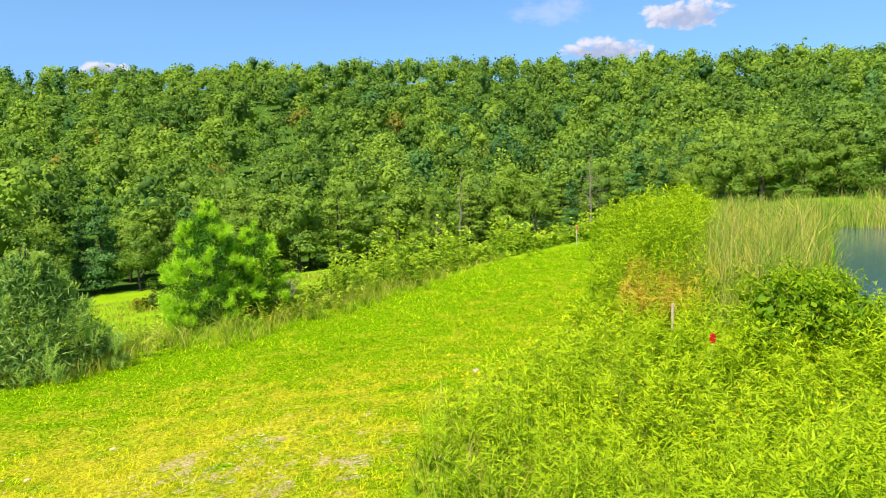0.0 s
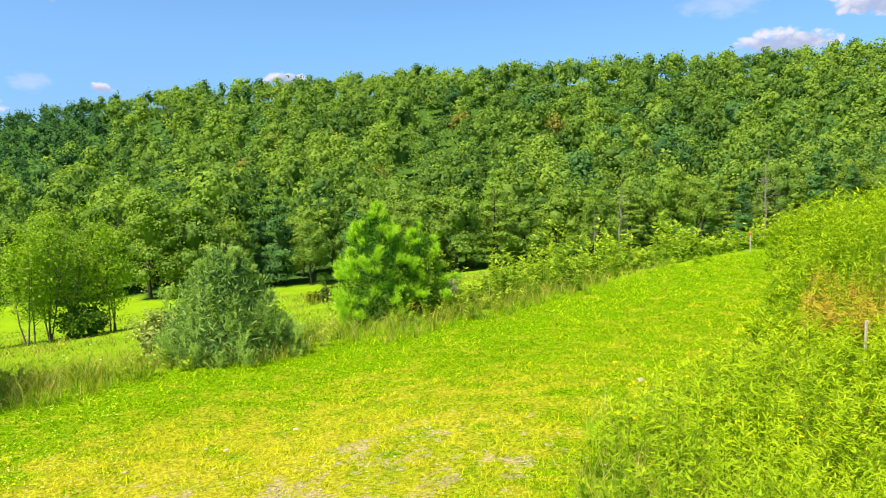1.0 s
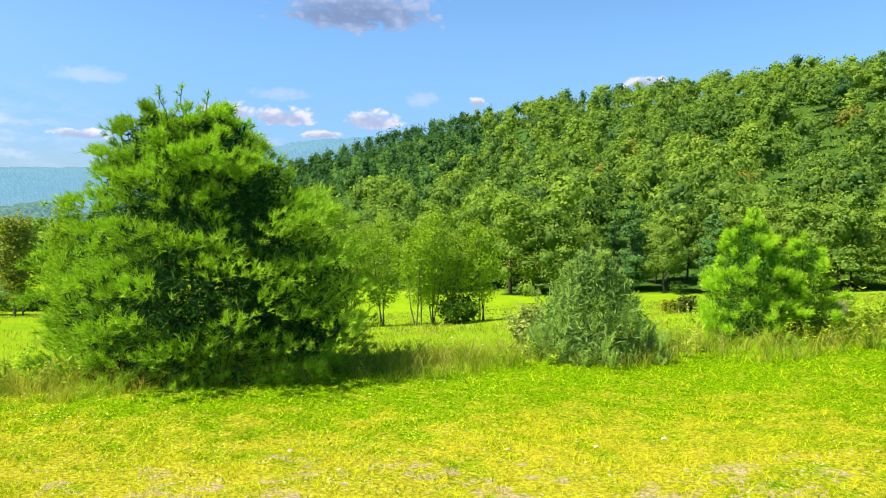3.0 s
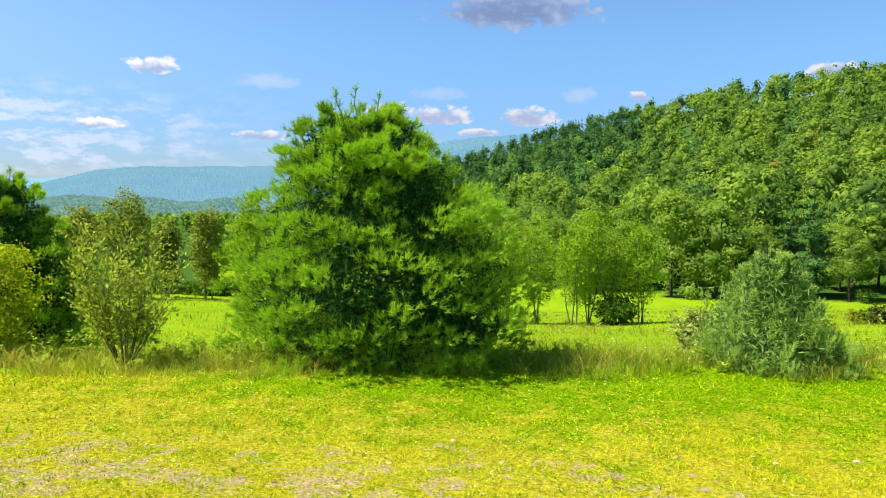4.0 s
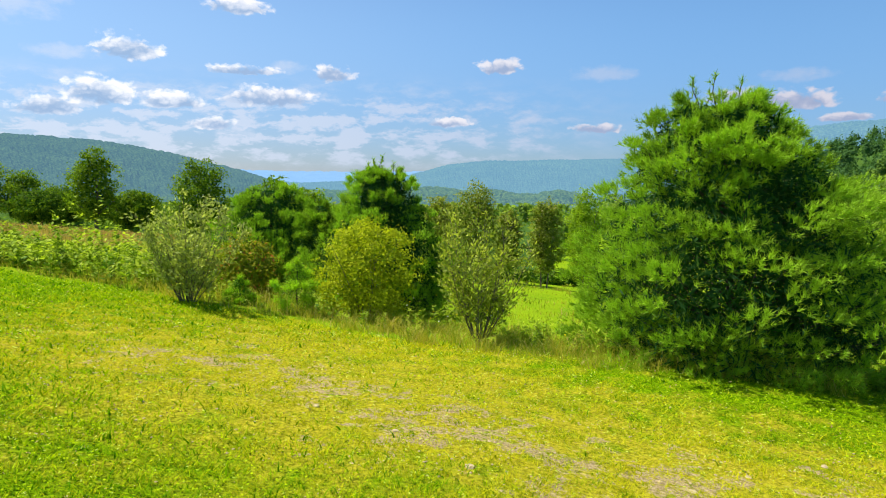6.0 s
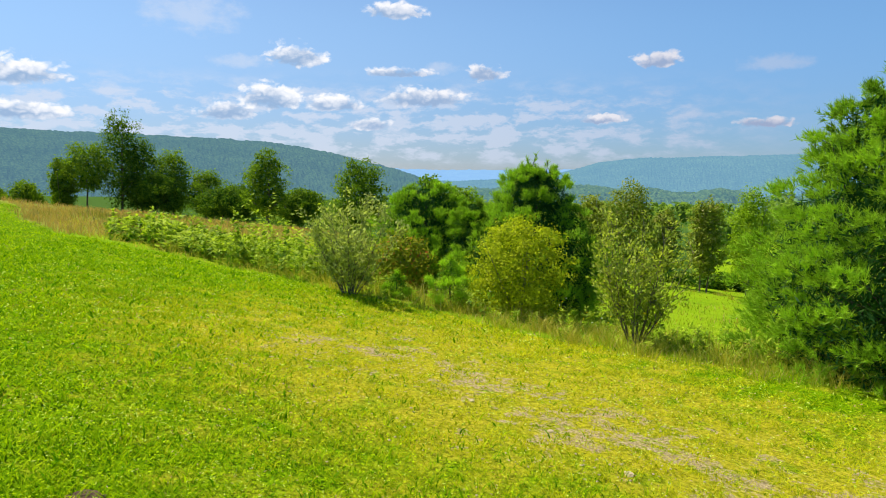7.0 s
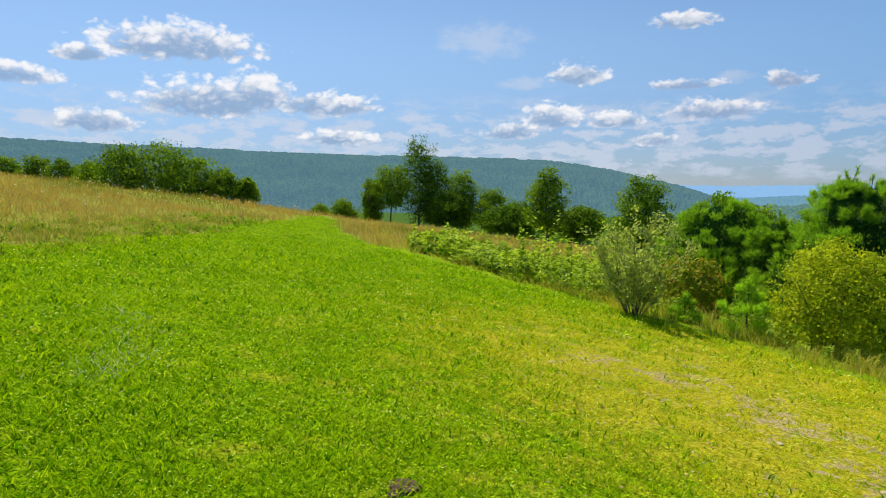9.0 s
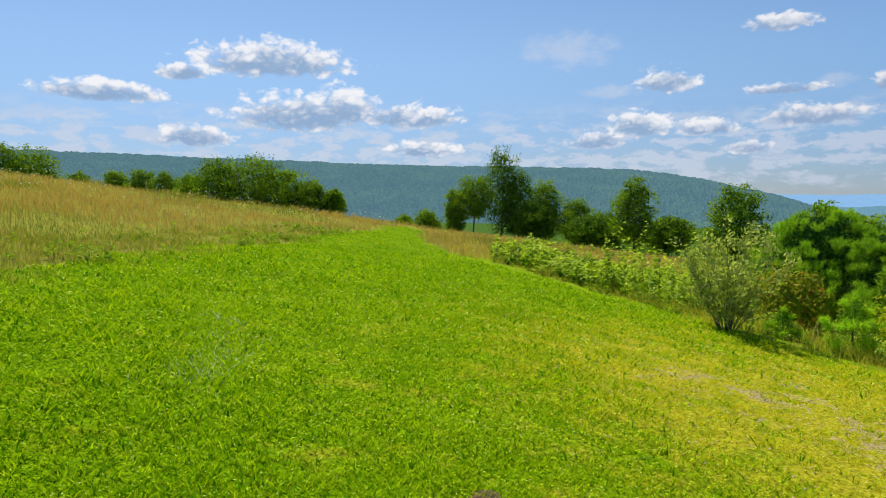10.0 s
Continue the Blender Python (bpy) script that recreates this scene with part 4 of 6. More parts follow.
# the wood's edge: single trees along the foot of the hill
rng = np.random.default_rng(8)
made = {}
for row, depth in enumerate((2.0, 8.0)):
    a = -36.0
    while a < 60:
        r = foot(a) + depth + rng.normal(0, 1.5)
        x, y = at_polar(a, r)
        kind = str(rng.choice(["broad_a", "broad_b", "pine", "conifer", "broad_c"], p=[0.28, 0.25, 0.16, 0.07, 0.24]))
        h = rng.uniform(8.5, 13.5)
        if kind not in made:
            s = {"broad_a": 1, "broad_b": 2, "pine": 3, "conifer": 4, "broad_c": 5}[kind]
            tr = rooted("woodland_tree", x, y, {"pine": "tall pine with layered branches at the wood's edge", "conifer": "dark spruce at the wood's edge"}.get(kind, "green broadleaf tree at the wood's edge"), "tree", "trees along the wood's edge")
            r2 = np.random.default_rng(60 + s)
            v, q = tubes(broad_limbs(r2, 10.0, 5.0, 1.5, 1, 8, 0.04))
            shape("trunk", v, q, mat=BARK_DARK, parent=tr, smooth_shade=True)
            tk = {"pine": "pine", "conifer": "conifer"}.get(kind, "edge")
            cv, cf, at, out, lift = tree_template(200 + s, tk, True, 4200)
            size = np.array([11.0, 11.0, 10.0])
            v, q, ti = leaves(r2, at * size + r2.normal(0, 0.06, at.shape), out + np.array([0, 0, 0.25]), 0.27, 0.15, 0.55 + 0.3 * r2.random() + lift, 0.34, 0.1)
            # the core's tint is lowered to paint shade inside the crown
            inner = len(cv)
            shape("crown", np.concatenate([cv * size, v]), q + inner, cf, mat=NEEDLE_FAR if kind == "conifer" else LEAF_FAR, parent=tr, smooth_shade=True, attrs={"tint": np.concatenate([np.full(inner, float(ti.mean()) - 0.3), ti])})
            made[kind] = tr
            tr.scale = (h / 10,) * 3
        else:
            made[kind].scale = (1, 1, 1)
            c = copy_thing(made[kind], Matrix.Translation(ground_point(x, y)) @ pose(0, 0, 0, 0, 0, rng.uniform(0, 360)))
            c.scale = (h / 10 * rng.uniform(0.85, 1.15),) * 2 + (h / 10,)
        a += math.degrees(rng.uniform(3.8, 6.0) / r)


# ---- near trees and shrubs ----
def grown(az, d, el):
    """How tall a plant at that place is whose top shows at that height, in degrees, over the level of the first eye."""
    x, y = at_polar(az, d)
    return EYE + d * math.tan(radians(el)) - float(height(x, y))


def polar_tree(fn, name, az, d, label, top, *args, **kw):
    """A plant at an azimuth and distance from the start, as tall as its top's elevation says."""
    x, y = at_polar(az, d)
    if fn is pine_tree:
        return pine_tree(name, x, y, label, grown(az, d, top), *args, **kw)
    return broad_tree(name, x, y, label, "shrub" if name == "shrub" else "tree", grown(az, d, top), *args, **kw)


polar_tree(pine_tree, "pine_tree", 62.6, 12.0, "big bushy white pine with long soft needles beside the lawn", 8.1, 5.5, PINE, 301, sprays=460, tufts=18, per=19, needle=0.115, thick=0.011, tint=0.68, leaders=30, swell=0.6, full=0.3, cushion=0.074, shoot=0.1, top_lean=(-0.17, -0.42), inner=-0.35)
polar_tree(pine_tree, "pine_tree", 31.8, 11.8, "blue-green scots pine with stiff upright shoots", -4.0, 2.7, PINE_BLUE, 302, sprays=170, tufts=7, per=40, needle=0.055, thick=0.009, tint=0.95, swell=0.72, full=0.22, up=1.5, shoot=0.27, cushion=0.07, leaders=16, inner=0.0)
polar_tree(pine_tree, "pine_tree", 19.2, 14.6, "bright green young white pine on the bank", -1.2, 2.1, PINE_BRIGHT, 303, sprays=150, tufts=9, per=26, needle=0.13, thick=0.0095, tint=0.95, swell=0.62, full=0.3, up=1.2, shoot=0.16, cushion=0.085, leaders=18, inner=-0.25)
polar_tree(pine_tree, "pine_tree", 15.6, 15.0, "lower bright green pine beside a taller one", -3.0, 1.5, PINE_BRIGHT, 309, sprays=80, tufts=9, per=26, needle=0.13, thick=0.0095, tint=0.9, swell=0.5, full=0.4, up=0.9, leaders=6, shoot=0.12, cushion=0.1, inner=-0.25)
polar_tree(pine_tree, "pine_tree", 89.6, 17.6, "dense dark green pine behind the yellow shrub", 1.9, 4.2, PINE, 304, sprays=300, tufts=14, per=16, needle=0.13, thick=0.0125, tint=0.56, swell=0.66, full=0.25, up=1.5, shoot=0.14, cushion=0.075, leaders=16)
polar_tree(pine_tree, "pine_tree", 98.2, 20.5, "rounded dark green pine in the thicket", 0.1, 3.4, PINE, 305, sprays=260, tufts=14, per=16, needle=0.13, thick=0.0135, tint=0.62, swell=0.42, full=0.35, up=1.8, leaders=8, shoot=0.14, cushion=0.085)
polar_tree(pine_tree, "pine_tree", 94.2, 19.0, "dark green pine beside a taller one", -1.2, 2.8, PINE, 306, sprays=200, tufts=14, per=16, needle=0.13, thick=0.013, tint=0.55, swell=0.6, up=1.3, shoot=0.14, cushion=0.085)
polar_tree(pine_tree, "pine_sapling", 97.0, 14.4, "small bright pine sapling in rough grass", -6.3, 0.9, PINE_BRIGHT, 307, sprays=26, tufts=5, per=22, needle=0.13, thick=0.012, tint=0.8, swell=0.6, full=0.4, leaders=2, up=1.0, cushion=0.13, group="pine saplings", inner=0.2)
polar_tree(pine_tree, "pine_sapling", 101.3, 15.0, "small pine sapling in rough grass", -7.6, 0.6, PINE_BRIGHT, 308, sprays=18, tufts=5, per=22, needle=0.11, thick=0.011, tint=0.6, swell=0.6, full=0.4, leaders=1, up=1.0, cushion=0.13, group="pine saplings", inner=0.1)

stemmed_shrub(*at_polar(82.6, 12.4), "open many-stemmed shrub with small grey-green leaves", grown(82.6, 12.4, -2.0), 1.95, LEAF_SPRING, 311, stems=15, twigs=13, leaf=0.08, tint=0.4, arch=0.75, bare=0.24)
stemmed_shrub(*at_polar(105.2, 14.6), "vase-shaped many-stemmed shrub with pale leaves", grown(105.2, 14.6, -0.9), 2.1, LEAF_PALE, 312, stems=17, twigs=12, leaf=0.086, tint=0.5, arch=0.95, bare=0.26)
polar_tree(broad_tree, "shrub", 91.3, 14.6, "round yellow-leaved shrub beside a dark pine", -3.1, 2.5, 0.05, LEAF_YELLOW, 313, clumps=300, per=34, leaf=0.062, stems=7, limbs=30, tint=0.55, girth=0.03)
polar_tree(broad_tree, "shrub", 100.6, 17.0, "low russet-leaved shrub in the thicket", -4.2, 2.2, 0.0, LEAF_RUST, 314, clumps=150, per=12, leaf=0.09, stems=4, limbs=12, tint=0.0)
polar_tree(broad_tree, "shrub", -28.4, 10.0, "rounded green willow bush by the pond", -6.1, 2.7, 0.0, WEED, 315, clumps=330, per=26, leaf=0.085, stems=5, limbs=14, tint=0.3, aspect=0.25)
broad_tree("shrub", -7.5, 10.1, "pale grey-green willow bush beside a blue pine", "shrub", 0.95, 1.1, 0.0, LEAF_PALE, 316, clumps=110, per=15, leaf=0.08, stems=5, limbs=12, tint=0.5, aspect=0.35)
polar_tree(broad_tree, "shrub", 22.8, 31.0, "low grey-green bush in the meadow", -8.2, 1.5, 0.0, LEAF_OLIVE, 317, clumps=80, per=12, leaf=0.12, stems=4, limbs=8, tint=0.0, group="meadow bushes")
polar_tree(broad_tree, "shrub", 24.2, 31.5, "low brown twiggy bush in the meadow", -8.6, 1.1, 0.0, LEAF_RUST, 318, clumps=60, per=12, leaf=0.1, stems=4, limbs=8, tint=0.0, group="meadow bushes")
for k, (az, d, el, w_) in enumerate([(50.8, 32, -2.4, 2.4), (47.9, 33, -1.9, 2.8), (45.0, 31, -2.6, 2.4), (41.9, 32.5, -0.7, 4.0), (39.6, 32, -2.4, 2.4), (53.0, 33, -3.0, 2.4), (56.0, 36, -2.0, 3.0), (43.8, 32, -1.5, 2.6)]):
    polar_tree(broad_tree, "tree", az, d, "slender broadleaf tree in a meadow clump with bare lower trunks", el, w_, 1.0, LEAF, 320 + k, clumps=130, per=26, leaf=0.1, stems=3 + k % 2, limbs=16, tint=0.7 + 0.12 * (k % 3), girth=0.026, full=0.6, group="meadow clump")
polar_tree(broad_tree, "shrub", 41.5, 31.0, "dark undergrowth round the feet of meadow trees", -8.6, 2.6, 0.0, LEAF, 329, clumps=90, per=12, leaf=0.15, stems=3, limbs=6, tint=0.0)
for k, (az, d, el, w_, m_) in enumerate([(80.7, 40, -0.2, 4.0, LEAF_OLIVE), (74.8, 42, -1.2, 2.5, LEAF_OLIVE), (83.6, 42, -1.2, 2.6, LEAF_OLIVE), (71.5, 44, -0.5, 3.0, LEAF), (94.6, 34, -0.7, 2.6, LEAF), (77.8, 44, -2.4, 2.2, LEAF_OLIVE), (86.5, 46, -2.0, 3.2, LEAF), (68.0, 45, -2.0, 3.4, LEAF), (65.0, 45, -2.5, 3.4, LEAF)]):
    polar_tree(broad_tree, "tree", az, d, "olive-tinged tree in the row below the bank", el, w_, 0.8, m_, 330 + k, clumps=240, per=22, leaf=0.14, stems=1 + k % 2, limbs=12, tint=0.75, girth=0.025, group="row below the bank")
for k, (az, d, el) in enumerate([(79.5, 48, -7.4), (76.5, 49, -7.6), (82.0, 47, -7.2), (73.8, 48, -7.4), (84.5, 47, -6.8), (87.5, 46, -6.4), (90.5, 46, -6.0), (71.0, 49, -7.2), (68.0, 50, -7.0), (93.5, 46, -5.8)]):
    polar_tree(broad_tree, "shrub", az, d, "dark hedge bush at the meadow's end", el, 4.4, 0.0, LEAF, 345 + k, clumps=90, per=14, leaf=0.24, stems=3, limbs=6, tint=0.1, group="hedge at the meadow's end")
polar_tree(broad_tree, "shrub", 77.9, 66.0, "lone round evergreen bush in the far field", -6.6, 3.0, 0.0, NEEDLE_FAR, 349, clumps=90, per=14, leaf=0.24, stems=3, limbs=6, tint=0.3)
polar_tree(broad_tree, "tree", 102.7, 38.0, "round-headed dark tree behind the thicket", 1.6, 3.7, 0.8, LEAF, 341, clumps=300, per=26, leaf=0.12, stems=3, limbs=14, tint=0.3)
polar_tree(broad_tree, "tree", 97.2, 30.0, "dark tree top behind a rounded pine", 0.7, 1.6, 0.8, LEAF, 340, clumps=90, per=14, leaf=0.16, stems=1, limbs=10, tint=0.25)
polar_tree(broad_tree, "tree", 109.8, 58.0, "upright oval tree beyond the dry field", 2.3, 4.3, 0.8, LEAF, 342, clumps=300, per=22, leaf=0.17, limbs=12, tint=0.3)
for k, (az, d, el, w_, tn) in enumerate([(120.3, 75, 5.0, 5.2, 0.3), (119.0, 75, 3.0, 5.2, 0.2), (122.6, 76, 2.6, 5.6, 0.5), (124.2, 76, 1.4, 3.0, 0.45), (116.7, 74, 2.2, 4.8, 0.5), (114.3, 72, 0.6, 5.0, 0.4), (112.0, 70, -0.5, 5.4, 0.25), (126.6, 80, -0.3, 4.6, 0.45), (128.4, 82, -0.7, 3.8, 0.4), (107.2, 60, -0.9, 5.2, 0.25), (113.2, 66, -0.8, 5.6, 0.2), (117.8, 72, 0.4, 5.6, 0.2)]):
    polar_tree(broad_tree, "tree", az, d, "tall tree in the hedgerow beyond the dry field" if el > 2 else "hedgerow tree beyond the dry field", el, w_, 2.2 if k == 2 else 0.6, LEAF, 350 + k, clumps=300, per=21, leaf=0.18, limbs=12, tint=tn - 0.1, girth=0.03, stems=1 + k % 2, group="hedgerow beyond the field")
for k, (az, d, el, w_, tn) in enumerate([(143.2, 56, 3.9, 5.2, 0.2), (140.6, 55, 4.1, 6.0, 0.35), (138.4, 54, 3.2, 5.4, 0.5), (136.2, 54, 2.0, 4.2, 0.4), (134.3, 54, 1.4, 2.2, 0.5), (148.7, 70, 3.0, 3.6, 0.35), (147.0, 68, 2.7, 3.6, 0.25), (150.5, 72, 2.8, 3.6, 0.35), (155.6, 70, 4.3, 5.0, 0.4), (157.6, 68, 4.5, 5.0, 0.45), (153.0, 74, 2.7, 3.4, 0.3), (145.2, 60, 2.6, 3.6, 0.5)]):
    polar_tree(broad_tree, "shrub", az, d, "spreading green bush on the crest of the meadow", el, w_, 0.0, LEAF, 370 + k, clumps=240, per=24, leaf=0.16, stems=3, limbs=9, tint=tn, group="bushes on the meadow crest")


# ---- loose plants ----
def fan(rng, n, r0, r1, az0=-38.0, az1=163.0, power=0.0):
    """Random places round the lawn; their number per area falls off with the square of the distance (power 0)."""
    u_ = rng.random(n)
    r = r0 * (r1 / r0) ** u_ if power == 0 else (r0 ** power + u_ * (r1 ** power - r0 ** power)) ** (1 / power)
    a = np.radians(rng.uniform(az0, az1, n))
    return -r * np.sin(a), r * np.cos(a), r


def ground_at(x, y):
    r = np.hypot(x, y)
    return height(x, y) + np.where(r < 90, 0.07 * (patchy(x, y, 1.7, 5) - 0.5) + 0.12 * (patchy(x, y, 5.0, 6) - 0.5), 0)


rng = np.random.default_rng(11)
x, y, r = fan(rng, 420000, 2.7, 45.0)
wd, md, mw, gv, dr = cover_at(x, y)
dr = dr * (1 - 0.75 * smooth(5, 12, along(x, y)[0]))
bare_l = bare_at(x, y, gv)
thin = rng.random(len(x)) < 1 - 0.5 * bare_l
ok = mw & thin
x, y, r, dr, gv = x[ok], y[ok], r[ok], dr[ok], gv[ok]
tuft = patchy(x, y, 0.22, 54)
tall = (0.012 + 0.055 * tuft ** 1.6 * (0.5 + patchy(x, y, 0.9, 13))) * rng.uniform(0.6, 1.3, len(x)) * (1 - 0.25 * gv) * np.clip(r / 9, 1, 1.7)
clover = rng.random(len(x)) < 0.22 * smooth(11, 5, r) * (1 - np.clip(1.3 * gv + 0.3 * dr, 0, 1))
cx, cy, cr, cd = x[clover], y[clover], r[clover], dr[clover]
x, y, r, dr, gv, tall, tuft = (w_[~clover] for w_ in (x, y, r, dr, gv, tall, tuft))
tint = np.clip(0.1 + 0.72 * dr * (0.4 + patchy(x, y, 0.45, 55)) - 0.3 * (tuft - 0.5) + 0.5 * (patchy(x, y, 0.9, 14) - 0.45) + 0.25 * patchy(x, y, 4.0, 15), 0, 1)
dry_part = rng.random(len(x)) < 2.2 * dr
for name, mat, mask, label in (("lawn_grass", GRASS, dry_part, "short mown yellow-green lawn grass"), ("green_lawn_grass", LUSH, ~dry_part, "short mown fresh green lawn grass")):
    v, t_, ti = spikes(rng, np.stack([x, y, ground_at(x, y) - 0.004], 1)[mask], tall[mask], (0.008 * np.clip(r / 5, 0.8, 6))[mask], 1.3, tint[mask])
    tagged(shape(name, v, tris=t_, mat=mat, attrs={"tint": ti}), label, "grass", kind="stuff")

size = 0.02 * np.clip(cr / 5, 0.8, 1.8)
v, q, ti = leaves(rng, np.stack([cx, cy, ground_at(cx, cy) + rng.uniform(0.01, 0.045, len(cx))], 1), np.tile((0, 0, 1.0), (len(cx), 1)), size, size * 0.85, np.clip(0.35 * cd + 0.5 * (patchy(cx, cy, 0.7, 14) - 0.45) + 0.3 * patchy(cx, cy, 4.0, 15), 0, 1), 0.35)
tagged(shape("lawn_clover", v, q, mat=LUSH, attrs={"tint": ti}), "low clover and plantain leaves in the lawn", "grass", kind="stuff")

x, y, r = fan(rng, 70000, 2.6, 22.0, 84, 163)
wd, md, mw, gv, dr = cover_at(x, y)
ok = mw & (rng.random(len(x)) < (1 - dr) * (0.3 + patchy(x, y, 0.6, 56)))
x, y, r = x[ok], y[ok], r[ok]
v, q, t_, ti = blades(rng, np.stack([x, y, ground_at(x, y) - 0.01], 1), (0.03 + 0.06 * patchy(x, y, 0.35, 57)) * rng.uniform(0.6, 1.4, len(x)), 0.009 * np.clip(r / 4, 0.9, 4), 1.3, np.clip(rng.normal(0.14, 0.36, len(x)), 0, 1))
tagged(shape("lush_grass", v, q, t_, mat=LUSH, attrs={"tint": ti}), "longer lush green grass in the lawn", "grass", kind="stuff")

# clover leaflets and bleached clippings, their glints painted as pale colour, and brown thatch
x, y, r = fan(rng, 60000, 2.6, 20.0, 40, 163)
wd, md, mw, gv, dr = cover_at(x, y)
ok = mw & (rng.random(len(x)) < 0.15 + 0.85 * patchy(x, y, 0.4, 81) * patchy(x, y, 1.6, 82))
x, y, r, gv, dr = x[ok], y[ok], r[ok], gv[ok], dr[ok]
size = 0.011 * np.clip(r / 4, 0.8, 3)
brown = rng.random(len(x)) < 0.1 + 0.35 * dr
for name, mask, mat, label in (("clover_leaflets", ~brown, leafy("clover_with_glints", (0.22, 0.42, 0.01), (0.55, 0.66, 0.1), 0.3, 0.03), "clover leaflets and clippings with painted glints in the lawn"), ("lawn_thatch", brown, leafy("brown_thatch", (0.14, 0.11, 0.03), (0.46, 0.36, 0.16), 0.1, 0.01), "brown thatch and dead clippings in the lawn")):
    v, q, ti = leaves(rng, np.stack([x, y, ground_at(x, y) + rng.uniform(0.02, 0.05, len(x))], 1)[mask], np.tile((0, 0, 1.0), (int(mask.sum()), 1)), size[mask] * 1.7, size[mask] * 0.6, rng.uniform(0, 1, int(mask.sum())), 0.4)
    tagged(shape(name, v, q, mat=mat, attrs={"tint": ti}), label, "grass", kind="stuff")

def tufts(name, x, y, n, spread, high, wide, lean, tint, mat, label, seed):
    """Clumps of blades."""
    rng = np.random.default_rng(seed)
    k = np.repeat(np.arange(len(x)), n)
    px, py = x[k] + rng.normal(0, 1, len(k)) * spread[k], y[k] + rng.normal(0, 1, len(k)) * spread[k]
    v, q, t_, ti = blades(rng, np.stack([px, py, ground_at(px, py) - 0.01], 1), high[k] * rng.uniform(0.5, 1.2, len(k)), wide[k], lean, np.clip(tint[k] + rng.normal(0, 0.12, len(k)), 0, 1))
    return tagged(shape(name, v, q, t_, mat=mat, attrs={"tint": ti}), label, "grass", kind="stuff")


x, y, r = fan(rng, 4200, 3.0, 16.0)
wd, md, mw, gv, dr = cover_at(x, y)
x, y, r, dr = x[mw], y[mw], r[mw], dr[mw]
green = rng.random(len(x)) > 2.2 * dr
tufts("green_lawn_tufts", x[green], y[green], 13, 0.05 * np.clip(r[green] / 5, 1, 2.2), rng.uniform(0.035, 0.075, int(green.sum())), 0.007 * np.clip(r[green] / 5, 0.9, 3), 1.4, np.clip(rng.normal(0.3, 0.3, int(green.sum())), 0, 1), LUSH, "small clumps of coarser green grass in the lawn", 74)
x, y, r, dr = x[~green], y[~green], r[~green], dr[~green]
tufts("lawn_tufts", x, y, 13, 0.05 * np.clip(r / 5, 1, 2.2), rng.uniform(0.035, 0.075, len(x)), 0.007 * np.clip(r / 5, 0.9, 3), 1.4, np.clip(rng.normal(0.28, 0.25, len(x)) + 0.3 * dr, 0, 1), GRASS, "small clumps of coarser grass in the lawn", 71)
x, y, r = fan(rng, 1200, 14.0, 60.0, 5, 100, 1.0)
u, s = along(x, y)
ok = (s > 3) & (patchy(x, y, 4.0, 62) > 0.35)
x, y, r = x[ok], y[ok], r[ok]
tufts("meadow_tufts", x, y, 10, 0.16 + 0 * r, rng.uniform(0.1, 0.28, len(x)), 0.008 * np.clip(r / 8, 1, 6), 0.8, np.clip(rng.normal(0.35, 0.25, len(x)), 0, 1), TALL_GRASS, "taller grass clumps in the valley meadow", 72)

x, y, r = fan(rng, 9000, 8.5, 26.0, 0, 122)
u, s = along(x, y)
wd, md, mw, gv, dr = cover_at(x, y)
edge = 0.5 + 0.7 * (patchy(x, y, 0.9, 63) - 0.5)
ok = (s > edge) & (s < edge + 2.8) & ~wd & (rng.random(len(x)) < 0.25 + 0.9 * patchy(x, y, 1.1, 64))
x, y, r, u = x[ok], y[ok], r[ok], u[ok]
tan_v = smooth(5, -1, u) * (0.5 + 0.6 * patchy(x, y, 1.4, 65))
tufts("verge_tufts", x, y, 13, 0.07 + 0 * r, rng.uniform(0.15, 0.42, len(x)) * (0.6 + 0.8 * patchy(x, y, 1.0, 66)), 0.007 * np.clip(r / 9, 1, 3), 1.0, np.clip(rng.normal(0.2, 0.25, len(x)) + 0.6 * tan_v, 0, 1), TALL_GRASS, "tan and olive seeding grass clumps along the lawn's lip", 73)

x, y = rng.normal(0, 0.16, 420), rng.normal(0, 0.16, 420)
t_ = rng.random(420)
x, y = x + np.interp(t_, [0, 0.5, 1], [-5.0, -4.2, -3.3]), y + np.interp(t_, [0, 0.5, 1], [-7.2, -5.9, -5.2])
v, q, t_, ti = blades(rng, np.stack([x, y, ground_at(x, y)], 1), rng.uniform(0.025, 0.06, 420), 0.007, 1.9, rng.uniform(0.0, 0.8, 420))
tagged(shape("pale_grass", v, q, t_, mat=leafy("bleached_grass", (0.3, 0.36, 0.12), (0.6, 0.6, 0.4), 0.3, 0.02), attrs={"tint": ti}), "streak of bleached grass lying in the lawn", "grass", kind="stuff")

